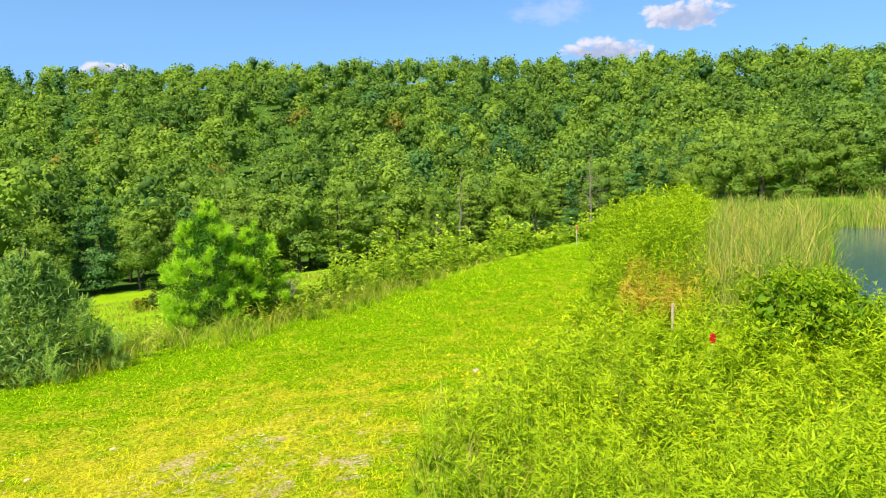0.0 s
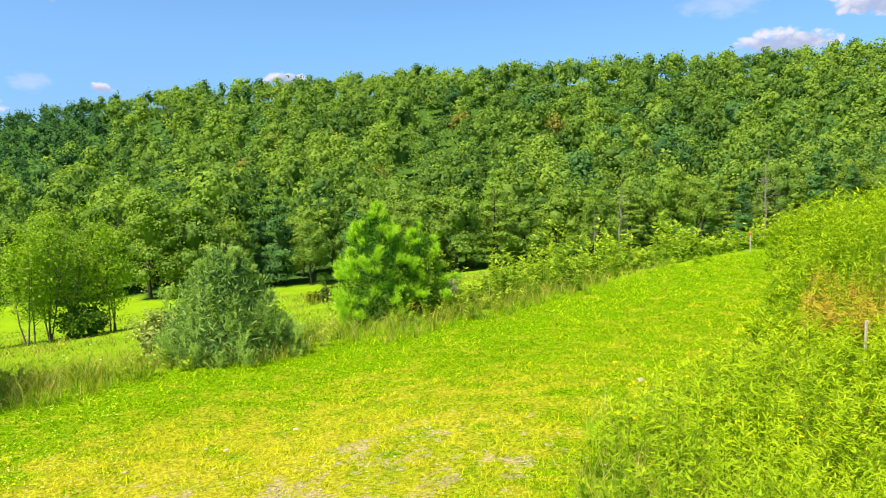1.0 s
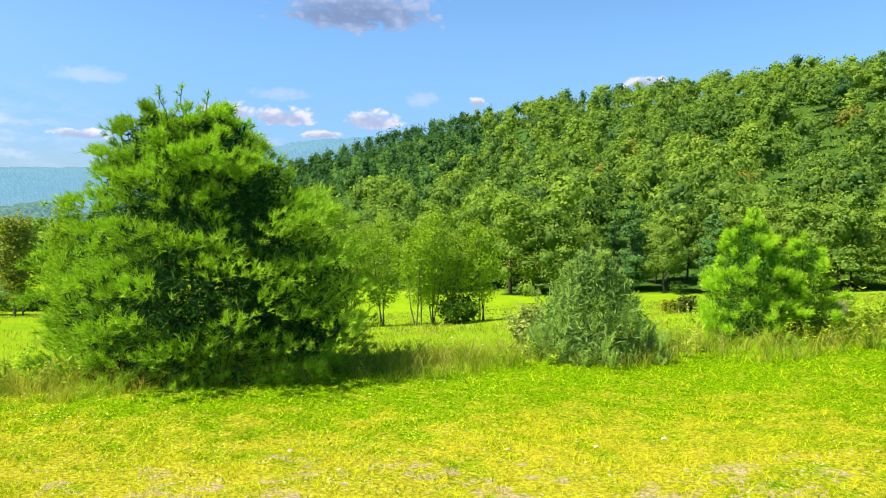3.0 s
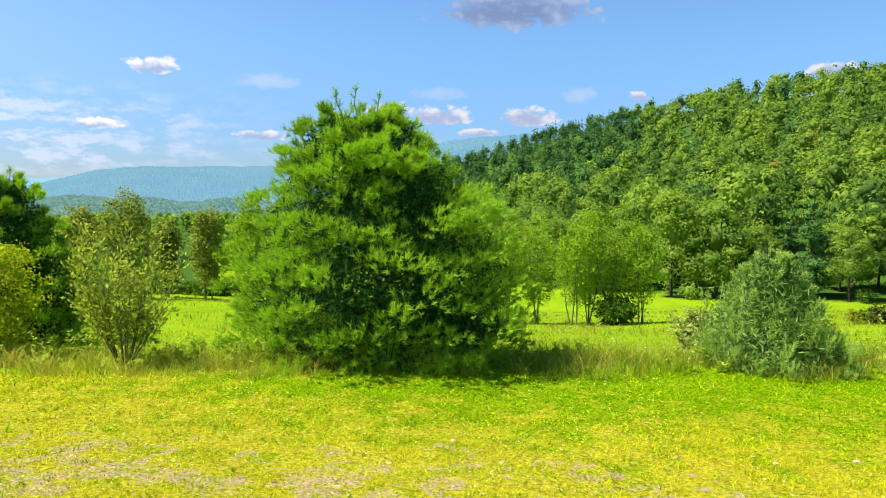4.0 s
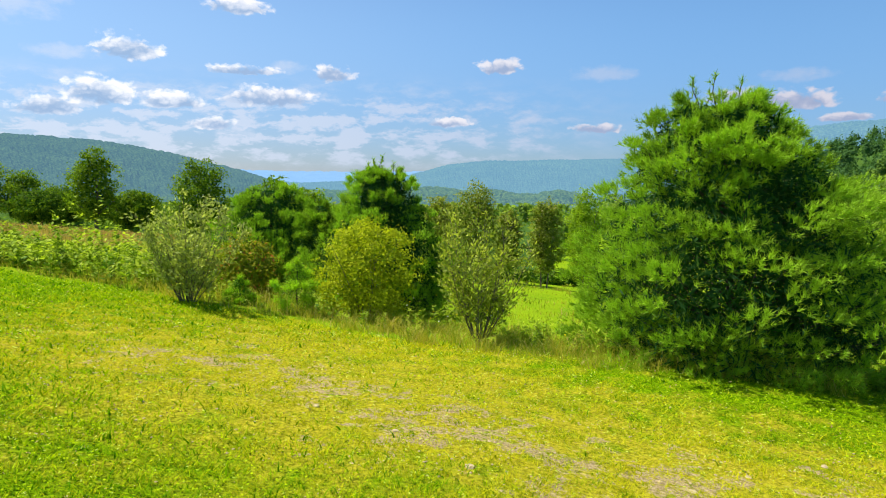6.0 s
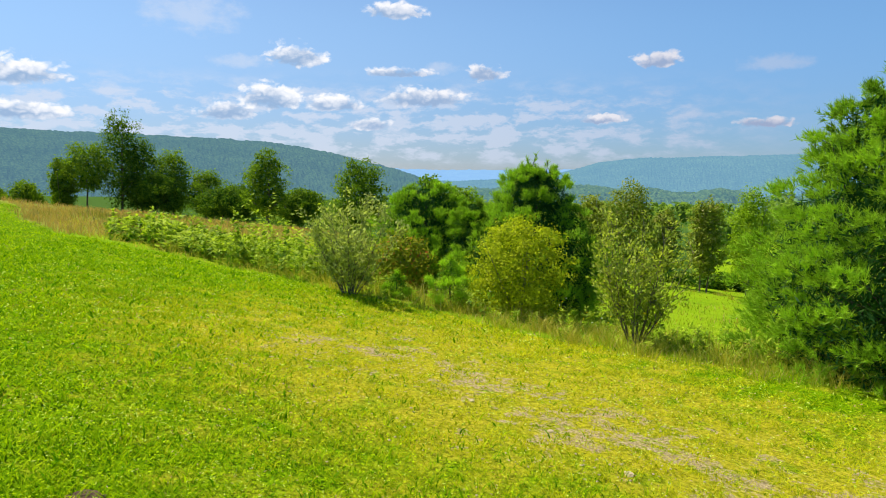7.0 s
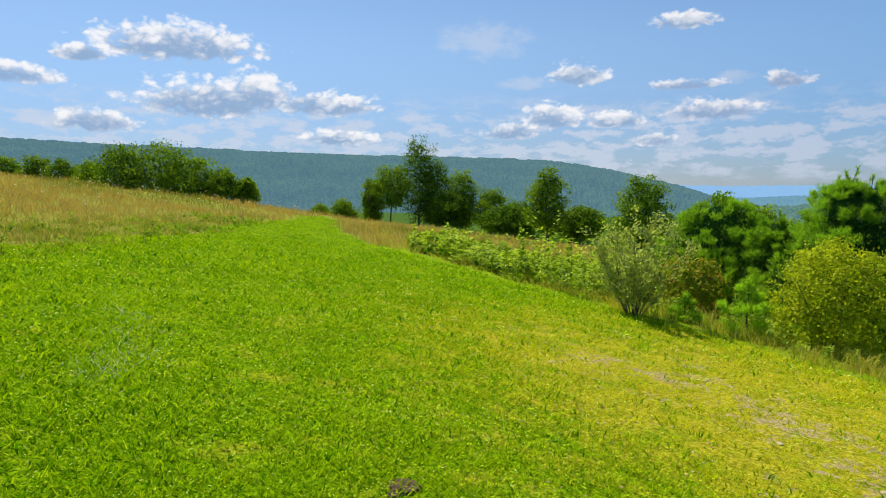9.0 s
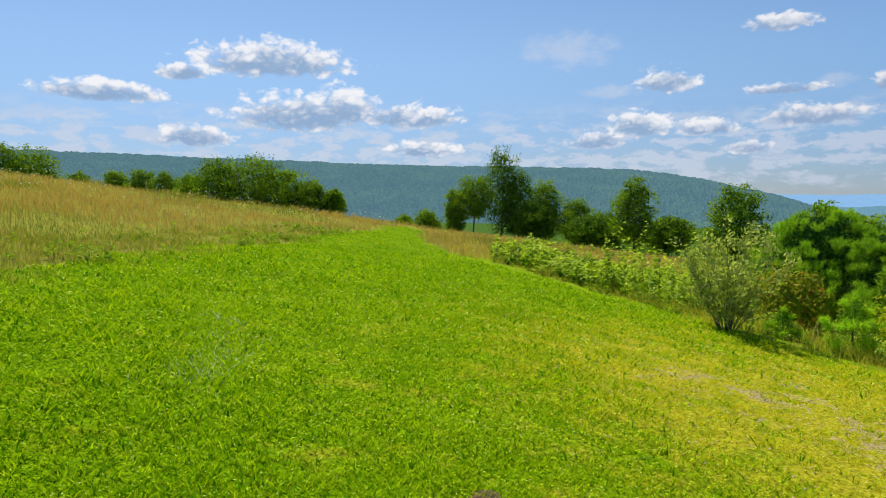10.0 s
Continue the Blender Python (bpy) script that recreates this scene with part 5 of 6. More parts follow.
# rough grass on the lip and in the valley meadow
x, y, r = fan(rng, 140000, 7.0, 70.0, -5, 125)
u, s = along(x, y)
wd, md, mw, gv, dr = cover_at(x, y)
lipness = np.exp(-np.maximum(s - 1.0, 0) / 2.2)
ok = ~wd & ~md & ~mw & (s > 0) & (rng.random(len(x)) < 0.4 + 0.6 * lipness)
x, y, r, s, u, lipness = x[ok], y[ok], r[ok], s[ok], u[ok], lipness[ok]
high = (0.14 + 0.5 * lipness * patchy(x, y, 0.45, 16) ** 1.5) * rng.uniform(0.6, 1.3, len(x)) * (1 - 0.4 * smooth(4, -1, u))
v, q, t_, ti = blades(rng, np.stack([x, y, ground_at(x, y) - 0.02], 1), high * rng.uniform(0.5, 1.25, len(x)), 0.007 * np.clip(r / 8, 1, 6), 1.1, np.clip(0.1 + 0.5 * lipness * patchy(x, y, 1.5, 17) + 0.5 * (u < -2) * lipness + 0.5 * patchy(x, y, 6.0, 18) * patchy(x, y, 1.6, 58), 0, 1))
tagged(shape("rough_grass", v, q, t_, mat=TALL_GRASS, attrs={"tint": ti}), "uncut rough grass along the lawn's lip", "grass", kind="stuff")

x, y, r = fan(rng, 26000, 2.6, 30.0, -46, 6)
ok = cover_at(x, y)[0]
x, y, r = x[ok], y[ok], r[ok]
v, q, t_, ti = blades(rng, np.stack([x, y, ground_at(x, y) - 0.02], 1), rng.uniform(0.12, 0.4, len(x)), 0.006 * np.clip(r / 6, 1, 4), 0.9, np.clip(rng.normal(0.35, 0.25, len(x)), 0, 1))
tagged(shape("weed_grass", v, q, t_, mat=TALL_GRASS, attrs={"tint": ti}), "rough grass between the weeds", "grass", kind="stuff")

# tall dry meadow on the rise and the dry field past the path
x, y, r = fan(rng, 76000, 9.0, 76.0, 104, 163)
u, s = along(x, y)
wd, md, mw, gv, dr = cover_at(x, y)
ok = (md | ((u < -20) & ~mw & (s > -3) & (s < 32)))
x, y, r, s, u = x[ok], y[ok], r[ok], s[ok], u[ok]
edge = np.clip((-10.5 - 0.472 * (u + 9.9) - s) / 4, 0, 1)
high = (0.16 + 0.4 * patchy(x, y, 1.2, 19) * patchy(x, y, 4.0, 39)) * rng.uniform(0.6, 1.3, len(x)) * np.where(s > -4, 1.0, 0.5 + 0.5 * edge)
tint = np.clip(0.0 + 1.6 * patchy(u, s * 2.2, 7.0, 20) ** 1.5 * np.where(s > -2, 1.6, edge) + 0.35 * (patchy(x, y, 1.0, 21) - 0.4), 0, 1)
v, q, t_, ti = blades(rng, np.stack([x, y, ground_at(x, y) - 0.02], 1), high, 0.006 * np.clip(r / 8, 1, 6), 0.8, tint)
tagged(shape("dry_meadow", v, q, t_, mat=STRAW, attrs={"tint": ti}), "tall meadow of green and tan seeding grass", "grass", kind="stuff")


# uneven grass between the lawn and the tall meadow
x, y, r = fan(rng, 5200, 5.0, 30.0, 116, 163)
u, s = along(x, y)
gap = -10.5 - 0.472 * (u + 9.9) - s
ok = (gap > -0.7) & (gap < 2.6) & (u < -6.5) & (patchy(x, y, 0.7, 83) > 0.25 + 0.15 * (gap < 0))
x, y, r = x[ok], y[ok], r[ok]
tufts("meadow_edge_grass", x, y, 12, 0.1 + 0 * r, rng.uniform(0.06, 0.2, len(x)) * (0.6 + 0.7 * patchy(x, y, 0.9, 84)), 0.006 * np.clip(r / 7, 1, 4), 1.1, np.clip(rng.normal(0.2, 0.3, len(x)), 0, 1), TALL_GRASS, "uneven green grass between lawn and tall meadow", 75)


def weed_stand(name, x, y, high, n_leaf, leaf, mat, label, tint, seed, plume=0.0, aspect=0.2):
    """Upright leafy stems in a stand."""
    rng = np.random.default_rng(seed)
    n = len(x)
    z = ground_at(x, y)
    root = np.stack([x, y, z], 1)
    lean = rng.normal(0, 0.09, (n, 2)) * high[:, None]
    k = np.repeat(np.arange(n), n_leaf)
    f = rng.uniform(0.02, 1.0, len(k)) ** 0.55
    a = rng.uniform(0, 2 * np.pi, len(k))
    arm = leaf[k] * rng.uniform(0.35, 0.6, len(k)) * (1.15 - 0.6 * f)
    at = root[k] + np.stack([lean[k, 0] * f + np.cos(a) * arm, lean[k, 1] * f + np.sin(a) * arm, high[k] * f], 1)
    axis = unit(np.stack([np.cos(a), np.sin(a), rng.uniform(-0.15, 0.9, len(k))], 1))
    side = unit(np.stack([-np.sin(a), np.cos(a), rng.normal(0, 0.3, len(k))], 1))
    L = (leaf[k] * rng.uniform(0.7, 1.2, len(k)) * (1.1 - 0.45 * f))[:, None]
    Wd = L * aspect
    v1 = np.stack([at - axis * L * 0.5, at + side * Wd * 0.5, at + axis * L * 0.5, at - side * Wd * 0.5], 1).reshape(-1, 3)
    # lower leaves are tinted darker, painting in the shade between the stems
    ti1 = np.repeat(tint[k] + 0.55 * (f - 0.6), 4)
    v2, q2, t2, ti2 = blades(rng, root, high, 0.007 * np.maximum(1, leaf / 0.12), 0.05, tint * 0.3)
    m = len(v1)
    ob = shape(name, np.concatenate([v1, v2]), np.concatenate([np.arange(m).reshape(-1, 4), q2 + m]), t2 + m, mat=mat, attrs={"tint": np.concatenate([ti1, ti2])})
    return tagged(ob, label, "plants", kind="stuff")


rng = np.random.default_rng(12)
x, y, r = fan(rng, 5600, 2.6, 13.0, -46, 8)
wd = cover_at(x, y)[0]
u, s = along(x, y)
inner = np.clip((np.interp(u, [5.0, 6.4, 8.4, 12.2, 17.7], [-8.6, -6.6, -5.4, -5.2, -3.5]) - s) / 1.6, 0, 1)
ok = wd & (rng.random(len(x)) < (0.3 + 0.45 * inner) * (0.35 + patchy(x, y, 0.45, 38)))
x, y, r, inner = x[ok], y[ok], r[ok], inner[ok]
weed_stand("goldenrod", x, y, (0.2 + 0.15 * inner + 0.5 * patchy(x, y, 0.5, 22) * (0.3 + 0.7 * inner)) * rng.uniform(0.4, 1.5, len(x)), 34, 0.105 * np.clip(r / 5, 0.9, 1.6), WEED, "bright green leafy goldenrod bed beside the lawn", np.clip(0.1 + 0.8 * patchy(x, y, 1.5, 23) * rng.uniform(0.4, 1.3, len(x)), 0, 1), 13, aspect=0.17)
x, y, r = fan(rng, 11000, 11.0, 45.0, -42, 2)
wd = cover_at(x, y)[0]
e, a_ = pond_at(x, y)
u, s = along(x, y)
ok = wd & (e < -2.0)
x, y, r, u, s = x[ok], y[ok], r[ok], u[ok], s[ok]
az_p = np.degrees(np.arctan2(-x, y))
rust = (az_p < -14.8) & (az_p > -25) & (r > 11.0) & (r < 17) & (rng.random(len(x)) < 0.5)
hi = np.where(rust, 0.6 + 0.5 * patchy(x, y, 1.0, 61), 0.42 + 0.3 * (1 - smooth(14, 19, r)) * smooth(12.5, 14, r) + 1.25 * smooth(-11, -14.5, az_p) * (1 - smooth(-19.5, -22.5, az_p)) * smooth(12.5, 16, r) * (0.75 + 0.5 * patchy(x, y, 1.5, 36)) * np.clip((np.interp(u, [12.2, 17.7, 23.6, 30], [-5.2, -3.5, -1.1, 1.5]) - s) / 1.6, 0.15, 1) + 0.6 * smooth(22, 27, r) * (az_p > -22)) * rng.uniform(0.7, 1.1, len(x))
weed_stand("tall_weeds", x[~rust], y[~rust], hi[~rust], 16, 0.24 * np.clip(r[~rust] / 18, 0.8, 2.0), WEED, "tall green weeds on the pond's bank", rng.uniform(0.0, 0.6, int((~rust).sum())), 14)
weed_stand("rusty_weeds", x[rust], y[rust], hi[rust], 18, 0.18 + 0 * r[rust], LEAF_RUST, "rust-coloured dying weeds by the pond", rng.uniform(0.2, 0.8, int(rust.sum())), 15)

# cattails round the pond
x, y, r = fan(rng, 34000, 14.0, 60.0, -44, -19)
e, a_ = pond_at(x, y)
az_p = np.degrees(np.arctan2(-x, y)) + 1.5 * (patchy(x, y, 1.2, 37) - 0.5)
ok = (az_p < -20.3) & (((e > -7 - 1.5 * patchy(x, y, 2.5, 28)) & (e < -0.9 + 1.2 * patchy(x, y, 1.6, 24)) & (a_ > -6)) | ((a_ > 25) & (e > -8))) & (a_ < 42)
x, y, r = x[ok], y[ok], r[ok]
v, q, t_, ti = blades(rng, np.stack([x, y, np.maximum(ground_at(x, y), -1.2)], 1), (0.65 + 1.15 * patchy(x, y, 0.5, 29) * (0.6 + 0.6 * patchy(x, y, 2.5, 59))) * (1 + 0.3 * smooth(-25, -33, az_p[ok])) * rng.uniform(0.5, 1.25, len(x)), 0.018 * np.clip(r / 20, 0.8, 2.0), rng.uniform(0.2, 1.0, len(x)) ** 1.6, np.clip(rng.normal(0.0, 0.35, len(x)) + 0.6 * patchy(x, y, 1.3, 25), 0, 1))
tagged(shape("cattails", v, q, t_, mat=REED, attrs={"tint": ti}), "dense stand of green and tan cattails round the pond", "cattails", kind="stuff")

x, y, r = fan(rng, 5200, 8.5, 24.0, -8, 118)
u, s = along(x, y)
ok = (s > 0.9 + 0.8 * (patchy(x, y, 0.7, 41) - 0.5)) & (s < 4.0) & ~cover_at(x, y)[0] & (patchy(x, y, 1.1, 42) > 0.4)
x, y, r = x[ok], y[ok], r[ok]
weed_stand("lip_weeds", x, y, (0.15 + 0.4 * patchy(x, y, 0.8, 43)) * rng.uniform(0.5, 1.2, len(x)), 16, 0.1 * np.clip(r / 10, 0.9, 1.8), BRAMBLE, "low leafy weeds along the lawn's lip", np.clip(rng.normal(0.4, 0.25, len(x)), 0, 1), 17, aspect=0.4)

# coarse green weeds where the tall meadow meets the lawn
x, y, r = fan(rng, 4500, 6.0, 30.0, 120, 163)
u, s = along(x, y)
gap = -10.5 - 0.472 * (u + 9.9) - s
ok = (gap > -0.2) & (gap < 2.2) & (u < -6.5) & (rng.random(len(x)) < 0.9 - 0.35 * gap) & (patchy(x, y, 1.0, 67) > 0.45)
x, y, r = x[ok], y[ok], r[ok]
weed_stand("meadow_edge_weeds", x, y, (0.08 + 0.2 * patchy(x, y, 0.8, 68)) * rng.uniform(0.5, 1.2, len(x)), 12, 0.09 * np.clip(r / 10, 0.8, 2), LEAF, "low dark green weeds where the meadow meets the lawn", np.clip(rng.normal(0.6, 0.3, len(x)), 0, 1), 18, aspect=0.35)

# brambles along the lip
x, y, r = fan(rng, 13000, 11.0, 36.0, -16, 122)
u, s = along(x, y)
north, south = (u > 12) & (s > 1.6) & (s < 5.5), (u < -10) & (u > -26) & (s > 0.4 + 0.25 * np.maximum(-20 - u, 0)) & (s < 6)
ok = north | south
x, y, r, u = x[ok], y[ok], r[ok], u[ok]
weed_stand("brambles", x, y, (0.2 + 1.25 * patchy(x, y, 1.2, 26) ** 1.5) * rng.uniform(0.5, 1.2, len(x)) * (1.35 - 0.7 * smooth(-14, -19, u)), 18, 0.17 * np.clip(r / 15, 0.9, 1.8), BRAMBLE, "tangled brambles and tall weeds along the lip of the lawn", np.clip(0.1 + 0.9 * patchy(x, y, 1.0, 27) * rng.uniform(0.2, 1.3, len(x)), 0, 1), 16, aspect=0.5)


# ---- single small things ----
def plain(name, color, rough=0.8, scale=30.0):
    m, t = material(name)
    co = t.nodes.new("ShaderNodeTexCoord").outputs["Object"]
    f = noise_tex(t, co, scale, 5.0, 0.6)
    finish(t, principled(t, blend(t, f, tuple(c * 0.7 for c in color), tuple(min(1, c * 1.2) for c in color)), rough, bump(t, f, 0.3, 0.01)))
    return m


STAKE_WOOD, RED, ORANGE, STONE, EARTH, METAL = (plain(n, c, r) for n, c, r in (("grey_stake_wood", (0.5, 0.44, 0.36), 0.8), ("red_reflector", (0.5, 0.01, 0.015), 0.35), ("orange_ribbon", (0.75, 0.16, 0.03), 0.6), ("pale_stone", (0.46, 0.37, 0.21), 0.9), ("dark_earth", (0.09, 0.055, 0.03), 1.0), ("grey_metal", (0.35, 0.36, 0.36), 0.5)))


def bm_part(name, bm, mat, parent, label=""):
    me = bpy.data.meshes.new(name)
    bm.to_mesh(me)
    bm.free()
    me.materials.append(mat)
    ob = new(name, me)
    ob.parent = parent
    return tagged(ob, label=label)


def box(bm, sx, sy, sz, at, bevel=0.0):
    made = bmesh.ops.create_cube(bm, size=1.0)
    bmesh.ops.scale(bm, vec=(sx, sy, sz), verts=made["verts"])
    bmesh.ops.translate(bm, vec=at, verts=made["verts"])
    if bevel:
        bmesh.ops.bevel(bm, geom=list({e for v in made["verts"] for e in v.link_edges}), offset=bevel, segments=1, affect="EDGES")


def wooden_stake(x, y, high, label, ribbon=False):
    ob = rooted("stake", x, y, label, "stake")
    bm = bmesh.new()
    box(bm, 0.045, 0.025, high + 0.2, (0, 0, (high - 0.2) / 2), 0.004)
    for v in bm.verts:
        if v.co.z < -0.15:
            v.co.x *= 0.2
    post = bm_part("post", bm, STAKE_WOOD, ob)
    if ribbon:
        bm = bmesh.new()
        box(bm, 0.07, 0.05, 0.09, (0, 0, high - 0.06), 0.01)
        box(bm, 0.02, 0.008, 0.22, (0.05, 0.0, high - 0.17), 0.002)
        bm_part("ribbon", bm, ORANGE, post, "orange marking ribbon")
    ob.rotation_euler = (radians(2), radians(-2), radians(25))
    return ob


x, y = at_polar(-18.8, 11.2)
wooden_stake(x, y, 0.62, "short weathered wooden stake among weeds")
x, y = at_polar(-11.1, 26.5)
wooden_stake(x, y, 0.8, "thin stake with an orange ribbon at the lawn's end", True)

x, y = at_polar(-21.8, 8.2)
marker = rooted("marker", x, y, "red reflector on a thin metal rod among weeds", "marker")
v, q = tubes([([(0, 0, -0.15), (0, 0, 0.3), (0.01, 0, 0.62)], [0.007, 0.006, 0.006])], 8)
rod = shape("rod", v, q, mat=METAL, parent=marker, smooth_shade=True)
bm = bmesh.new()
disc = bmesh.ops.create_cone(bm, cap_ends=True, segments=20, radius1=0.045, radius2=0.045, depth=0.018)
bmesh.ops.bevel(bm, geom=list(bm.edges), offset=0.003, segments=1, affect="EDGES")
bmesh.ops.scale(bm, vec=(1.0, 1.35, 1.0), verts=bm.verts)
bmesh.ops.rotate(bm, matrix=Matrix.Rotation(radians(90), 3, "X"), verts=bm.verts)
bmesh.ops.translate(bm, vec=(0.01, 0, 0.63), verts=bm.verts)
bm_part("reflector", bm, RED, rod, "round red reflector")
marker.rotation_euler = (0, 0, radians(-21.8 * -1))


def lump(name, x, y, sx, sz, mat, label, category, seed, group="", sub=2, sink=0.3):
    bm = bmesh.new()
    bmesh.ops.create_icosphere(bm, subdivisions=sub, radius=1.0)
    for v in bm.verts:
        f = 1 + 0.45 * noise.noise(v.co * 1.7 + Vector((seed, seed * 2, 0))) + 0.2 * noise.noise(v.co * 5 + Vector((seed, 0, 0)))
        v.co *= f
        v.co.x *= sx
        v.co.y *= sx * 0.8
        v.co.z *= sz
    me = bpy.data.meshes.new(name)
    bm.to_mesh(me)
    bm.free()
    me.materials.append(mat)
    ob = new(name, me)
    ob.location = (x, y, float(ground_at(x, y)) + sz * (1 - sink) - 0.5 * sz)
    ob.rotation_euler = (0, 0, seed)
    return tagged(ob, label, category, group)


lump("molehill", -3.52, -2.83, 0.12, 0.035, EARTH, "small mound of dark bare earth in the lawn", "molehill", 3, sub=3, sink=0.75)
rng = np.random.default_rng(19)
for k, (sx_, sy_, r_) in enumerate([(-3.33, 6.6, 0.06), (-5.9, 3.6, 0.05), (-5.1, 1.9, 0.05), (-6.1, -0.3, 0.045), (-5.25, 0.2, 0.06), (-4.3, 5.1, 0.045), (-3.7, 5.8, 0.05), (-5.5, 2.6, 0.04), (-6.8, -1.0, 0.05), (-5.0, 3.5, 0.05)]):
    lump("stone", sx_, sy_, r_ * 0.75, r_ * 0.3, STONE, "small pale flat stone lying in the lawn", "stone", 5 + k, "stones in the lawn")
lump("stone", 0.39, 8.3, 0.06, 0.04, STONE, "pale stone at the edge of the weeds", "stone", 4.4)
n_peb = 2600
u = rng.uniform(-7, 8, n_peb)
s = -3.9 - 0.12 * u + rng.normal(0, 1.3, n_peb)
px, py = -9.3 + 0.56 * u - 0.83 * s, 2.8 + 0.83 * u + 0.56 * s
keep = patchy(px, py, 0.3, 12) > 0.35
px, py = px[keep], py[keep]
ico = np.array([(1, 0, 0), (0, 1, 0), (-1, 0, 0), (0, -1, 0), (0, 0, 0.7), (0, 0, -0.7)])
tri = np.array([(0, 1, 4), (1, 2, 4), (2, 3, 4), (3, 0, 4), (1, 0, 5), (2, 1, 5), (3, 2, 5), (0, 3, 5)])
scale_ = rng.uniform(0.006, 0.02, len(px))[:, None, None] * np.array([1, 0.8, 0.6])
v = ico[None] * scale_ * rng.uniform(0.6, 1.3, (len(px), 6, 3)) + np.stack([px, py, ground_at(px, py) + 0.004], 1)[:, None]
tagged(shape("gravel", v.reshape(-1, 3), tris=(tri[None] + 6 * np.arange(len(px))[:, None, None]).reshape(-1, 3), mat=STONE), "scattered grey gravel in worn turf", "gravel", kind="stuff")


def dead_tree(name, az, d, el, wide, label, seed, limbs=26, girth=0.02, category="tree"):
    rng = np.random.default_rng(seed)
    x, y = at_polar(az, d)
    high = grown(az, d, el)
    ob = rooted(name, x, y, label, category)
    t = np.linspace(0, 1, 8)
    trunk = np.stack([rng.normal(0, 0.01 * high, 8), rng.normal(0, 0.01 * high, 8), t * high], 1)
    trunk[0] = (0, 0, -0.2)
    lines, twigs = [(trunk, girth * high * (1 - 0.9 * t))], []
    starts = []
    for i in range(limbs):
        f = rng.uniform(0.25, 0.95)
        a = rng.uniform(0, 2 * np.pi)
        reach = wide / 2 * (1.1 - f) * rng.uniform(0.5, 1.2)
        q = np.linspace(0, 1, 5)[:, None]
        limb = np.array([0, 0, f * high]) + q * np.array([math.cos(a) * reach, math.sin(a) * reach, reach * rng.uniform(-0.1, 0.5)]) + rng.normal(0, 0.03 * reach, (5, 3)) * q
        starts.append(len(twigs))
        twigs.append((limb, girth * high * 0.3 * (1.1 - f) * (1 - 0.85 * q[:, 0])))
        for b in range(3):
            k = int(rng.integers(1, 4))
            tip = limb[k] + unit(rng.normal(0, 1, 3)) * reach * 0.35
            twigs.append((np.stack([limb[k], (limb[k] + tip) / 2 + rng.normal(0, 0.02 * reach, 3), tip]), girth * high * np.array([0.12, 0.08, 0.03]) * (1.1 - f)))
    v, q = tubes(lines, 7)
    shape("trunk", v, q, mat=DEADWOOD, parent=ob, smooth_shade=True)
    for k in starts:
        v, q = tubes(twigs[k:k + 4], 4)
        shape("branch", v, q, mat=DEADWOOD, parent=ob, smooth_shade=True)
    return ob


dead_tree("dead_tree", -12.2, 96.0, 3.2, 6.5, "bare grey dead tree at the wood's edge", 401, 40, 0.013)
dead_tree("dead_tree", -1.5, 86.0, 1.4, 5.0, "leafless grey tree leaning at the wood's edge", 402, 30, 0.012)
dead_tree("dead_tree", 0.6, 86.0, -1.8, 5.0, "broken dead limbs at the wood's edge", 403, 18, 0.012)
x, y = at_polar(13.3, 16.3)
brush = rooted("dead_shrub", x, y, "grey leafless twiggy shrub beside a pine", "shrub")
r3 = np.random.default_rng(405)
tw = []
for i in range(70):
    a, l = r3.uniform(0, 2 * np.pi), r3.uniform(0.5, 1.05)
    tip = np.array([math.cos(a) * l * 0.5 * r3.random(), math.sin(a) * l * 0.5 * r3.random(), l])
    q = np.linspace(0, 1, 5)[:, None]
    tw.append((q * tip + r3.normal(0, 0.03, (5, 3)) * q - np.array([0, 0, 0.05]), 0.008 * (1 - 0.75 * q[:, 0])))
    for b in range(3):
        p = tip * r3.uniform(0.4, 0.95)
        t2 = p + unit(r3.normal(0, 1, 3)) * 0.18
        tw.append((np.stack([p, (p + t2) / 2, t2]), [0.004, 0.003, 0.0015]))
v, q = tubes(tw, 4)
shape("twigs", v, q, mat=DEADWOOD, parent=brush)


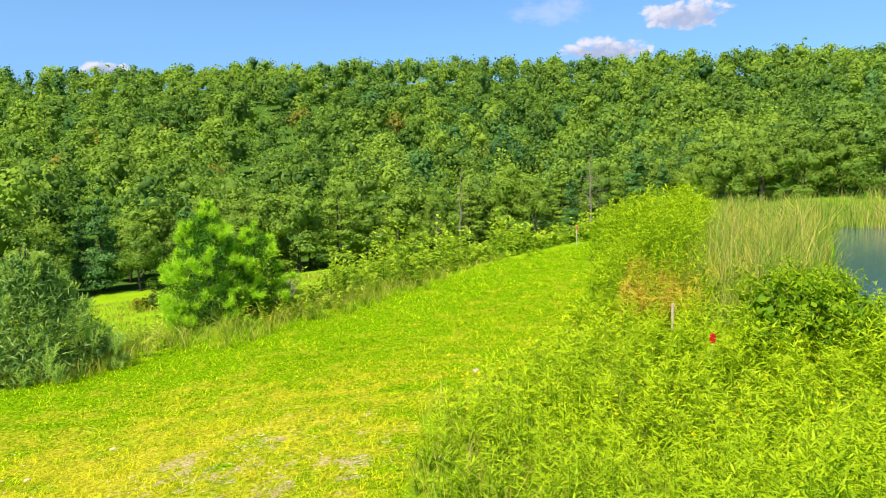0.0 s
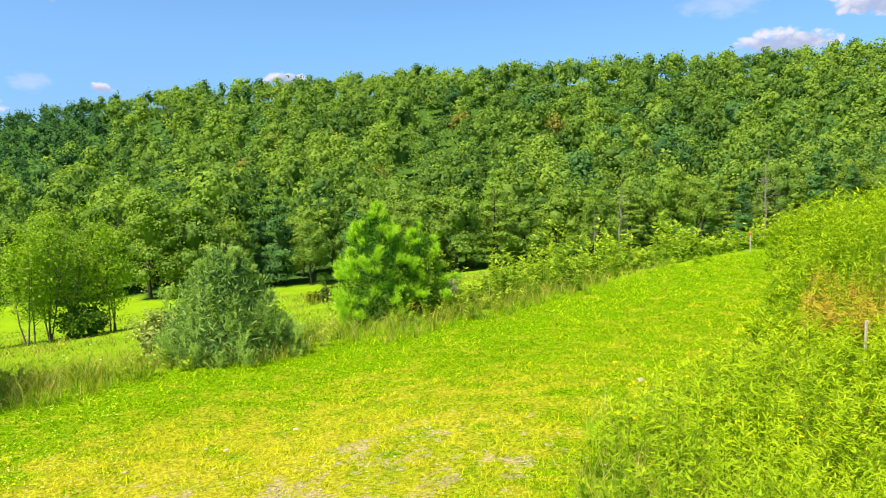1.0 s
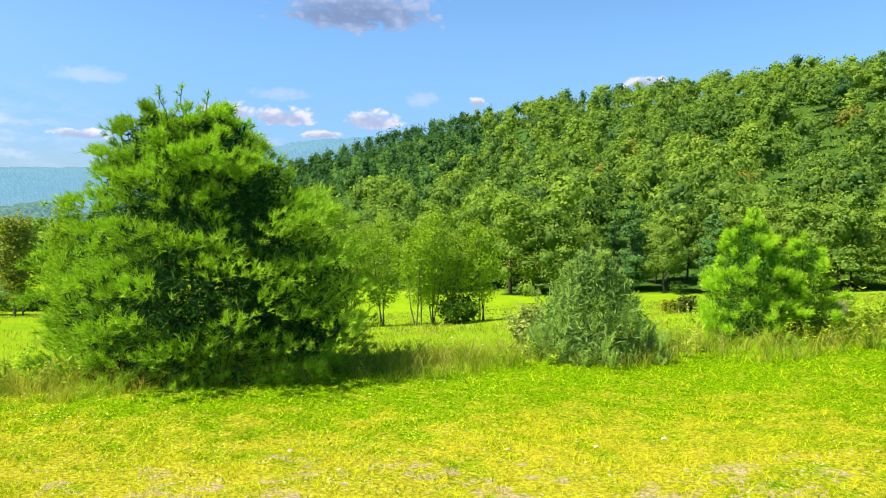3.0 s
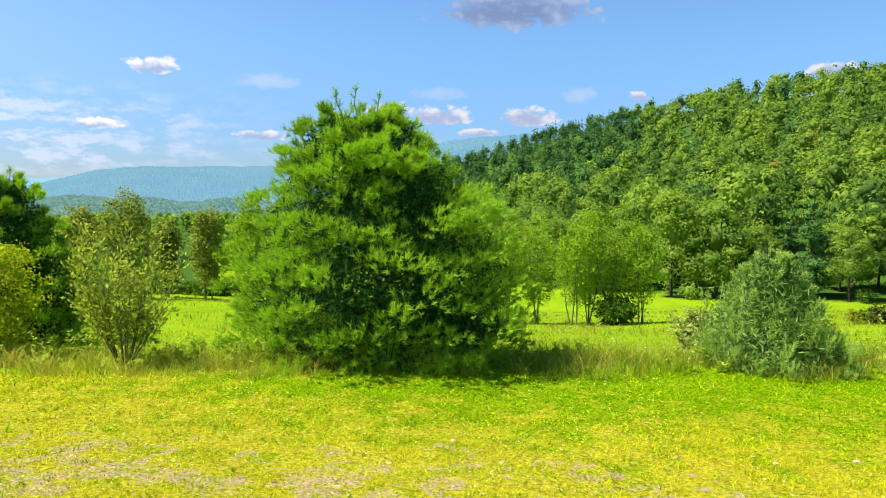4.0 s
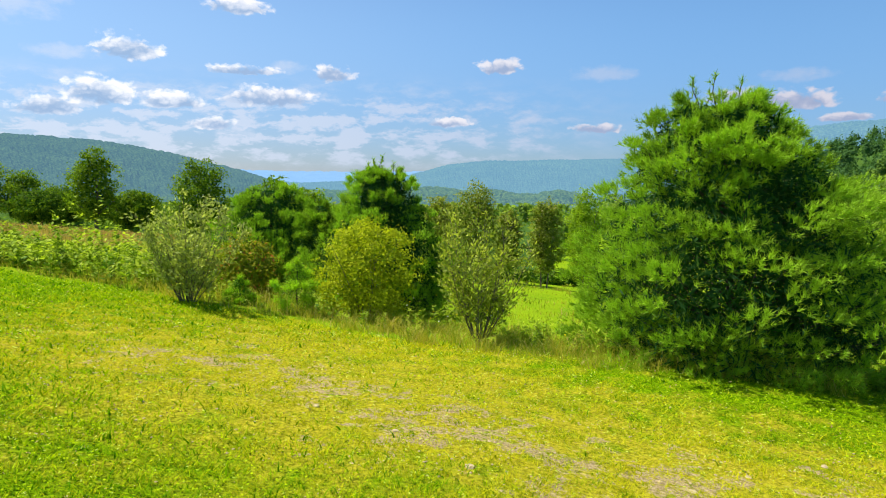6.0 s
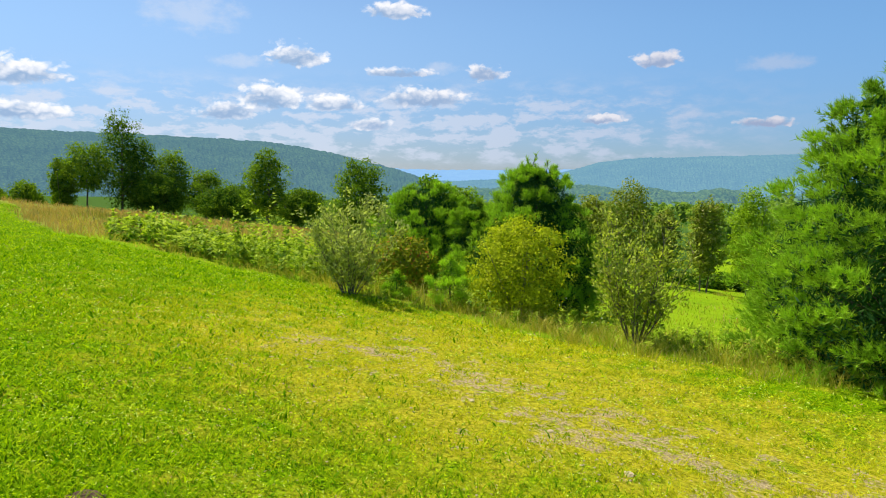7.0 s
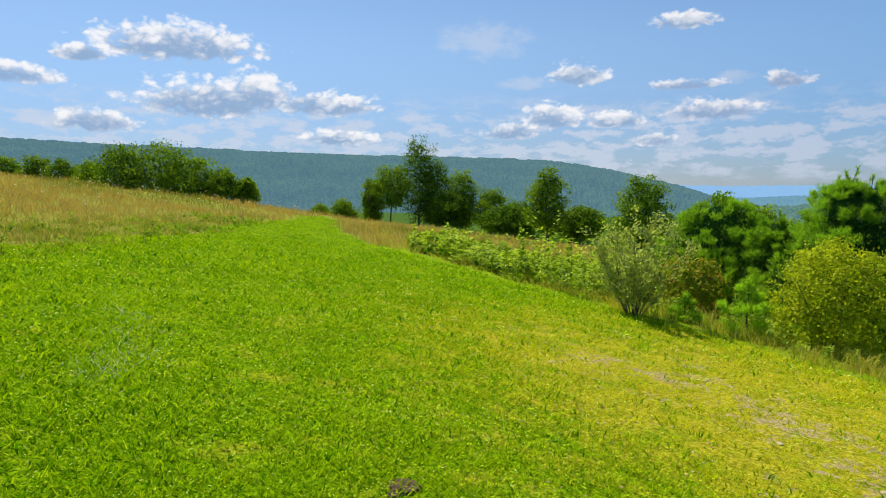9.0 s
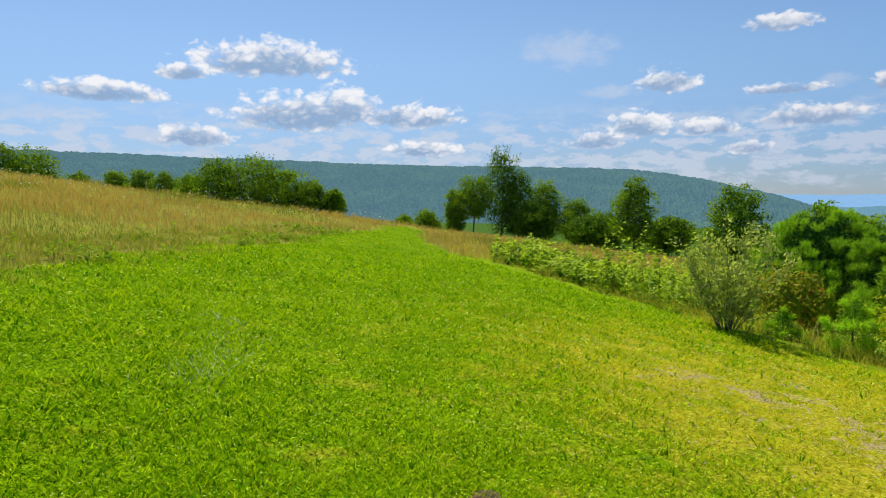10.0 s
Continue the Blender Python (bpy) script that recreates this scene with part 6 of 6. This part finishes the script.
# flowers in the rough grass and the weeds
def flower_heads(name, x, y, high, size, color, label, seed):
    rng = np.random.default_rng(seed)
    at = np.stack([x, y, ground_at(x, y) + high], 1)
    k = np.repeat(np.arange(len(x)), 5)
    v, q, ti = leaves(rng, at[k] + rng.normal(0, 1, (len(k), 3)) * (size * 0.35)[k][:, None], np.tile((0, 0, 1.0), (len(k), 1)), float(size.mean()), float(size.mean()) * 0.7, 0.5, 0.5)
    m = leafy(name + "_petals", tuple(c * 0.75 for c in color), color, 0.3, 0.02)
    return tagged(shape(name, v, q, mat=m, attrs={"tint": ti}), label, "flowers", kind="stuff")


rng = np.random.default_rng(20)
x, y, r = fan(rng, 5000, 9.0, 30.0, -20, 120)
u, s = along(x, y)
ok = (s > 1.0) & (s < 4.5) & (rng.random(len(x)) < 0.12)
x, y, r = x[ok], y[ok], r[ok]
half = len(x) // 2
flower_heads("white_flowers", x[:half], y[:half], rng.uniform(0.3, 0.6, half), 0.02 * np.clip(r[:half] / 12, 0.8, 2), (0.8, 0.78, 0.7), "small white flower heads in rough grass", 31)
flower_heads("yellow_flowers", x[half:], y[half:], rng.uniform(0.3, 0.65, len(x) - half), 0.022 * np.clip(r[half:] / 12, 0.8, 2), (0.75, 0.55, 0.01), "yellow flower heads in rough grass", 32)
x, y, r = fan(rng, 1400, 5.0, 18.0, -40, 0)
ok = cover_at(x, y)[0] & (rng.random(len(x)) < 0.3)
x, y, r = x[ok], y[ok], r[ok]
flower_heads("goldenrod_flowers", x, y, rng.uniform(0.35, 0.6, len(x)), 0.02 * np.clip(r / 8, 0.8, 2), (0.8, 0.62, 0.01), "yellow goldenrod tips among the weeds", 33)
x, y, r = fan(rng, 5000, 10.0, 60.0, 130, 163)
ok = cover_at(x, y)[1] & (rng.random(len(x)) < 0.12 * smooth(15, 40, r))
x, y, r = x[ok], y[ok], r[ok]
flower_heads("lace_flowers", x, y, rng.uniform(0.4, 0.65, len(x)), 0.035 * np.clip(r / 25, 0.8, 2), (0.6, 0.6, 0.5), "white lace flowers in the tall meadow", 34)
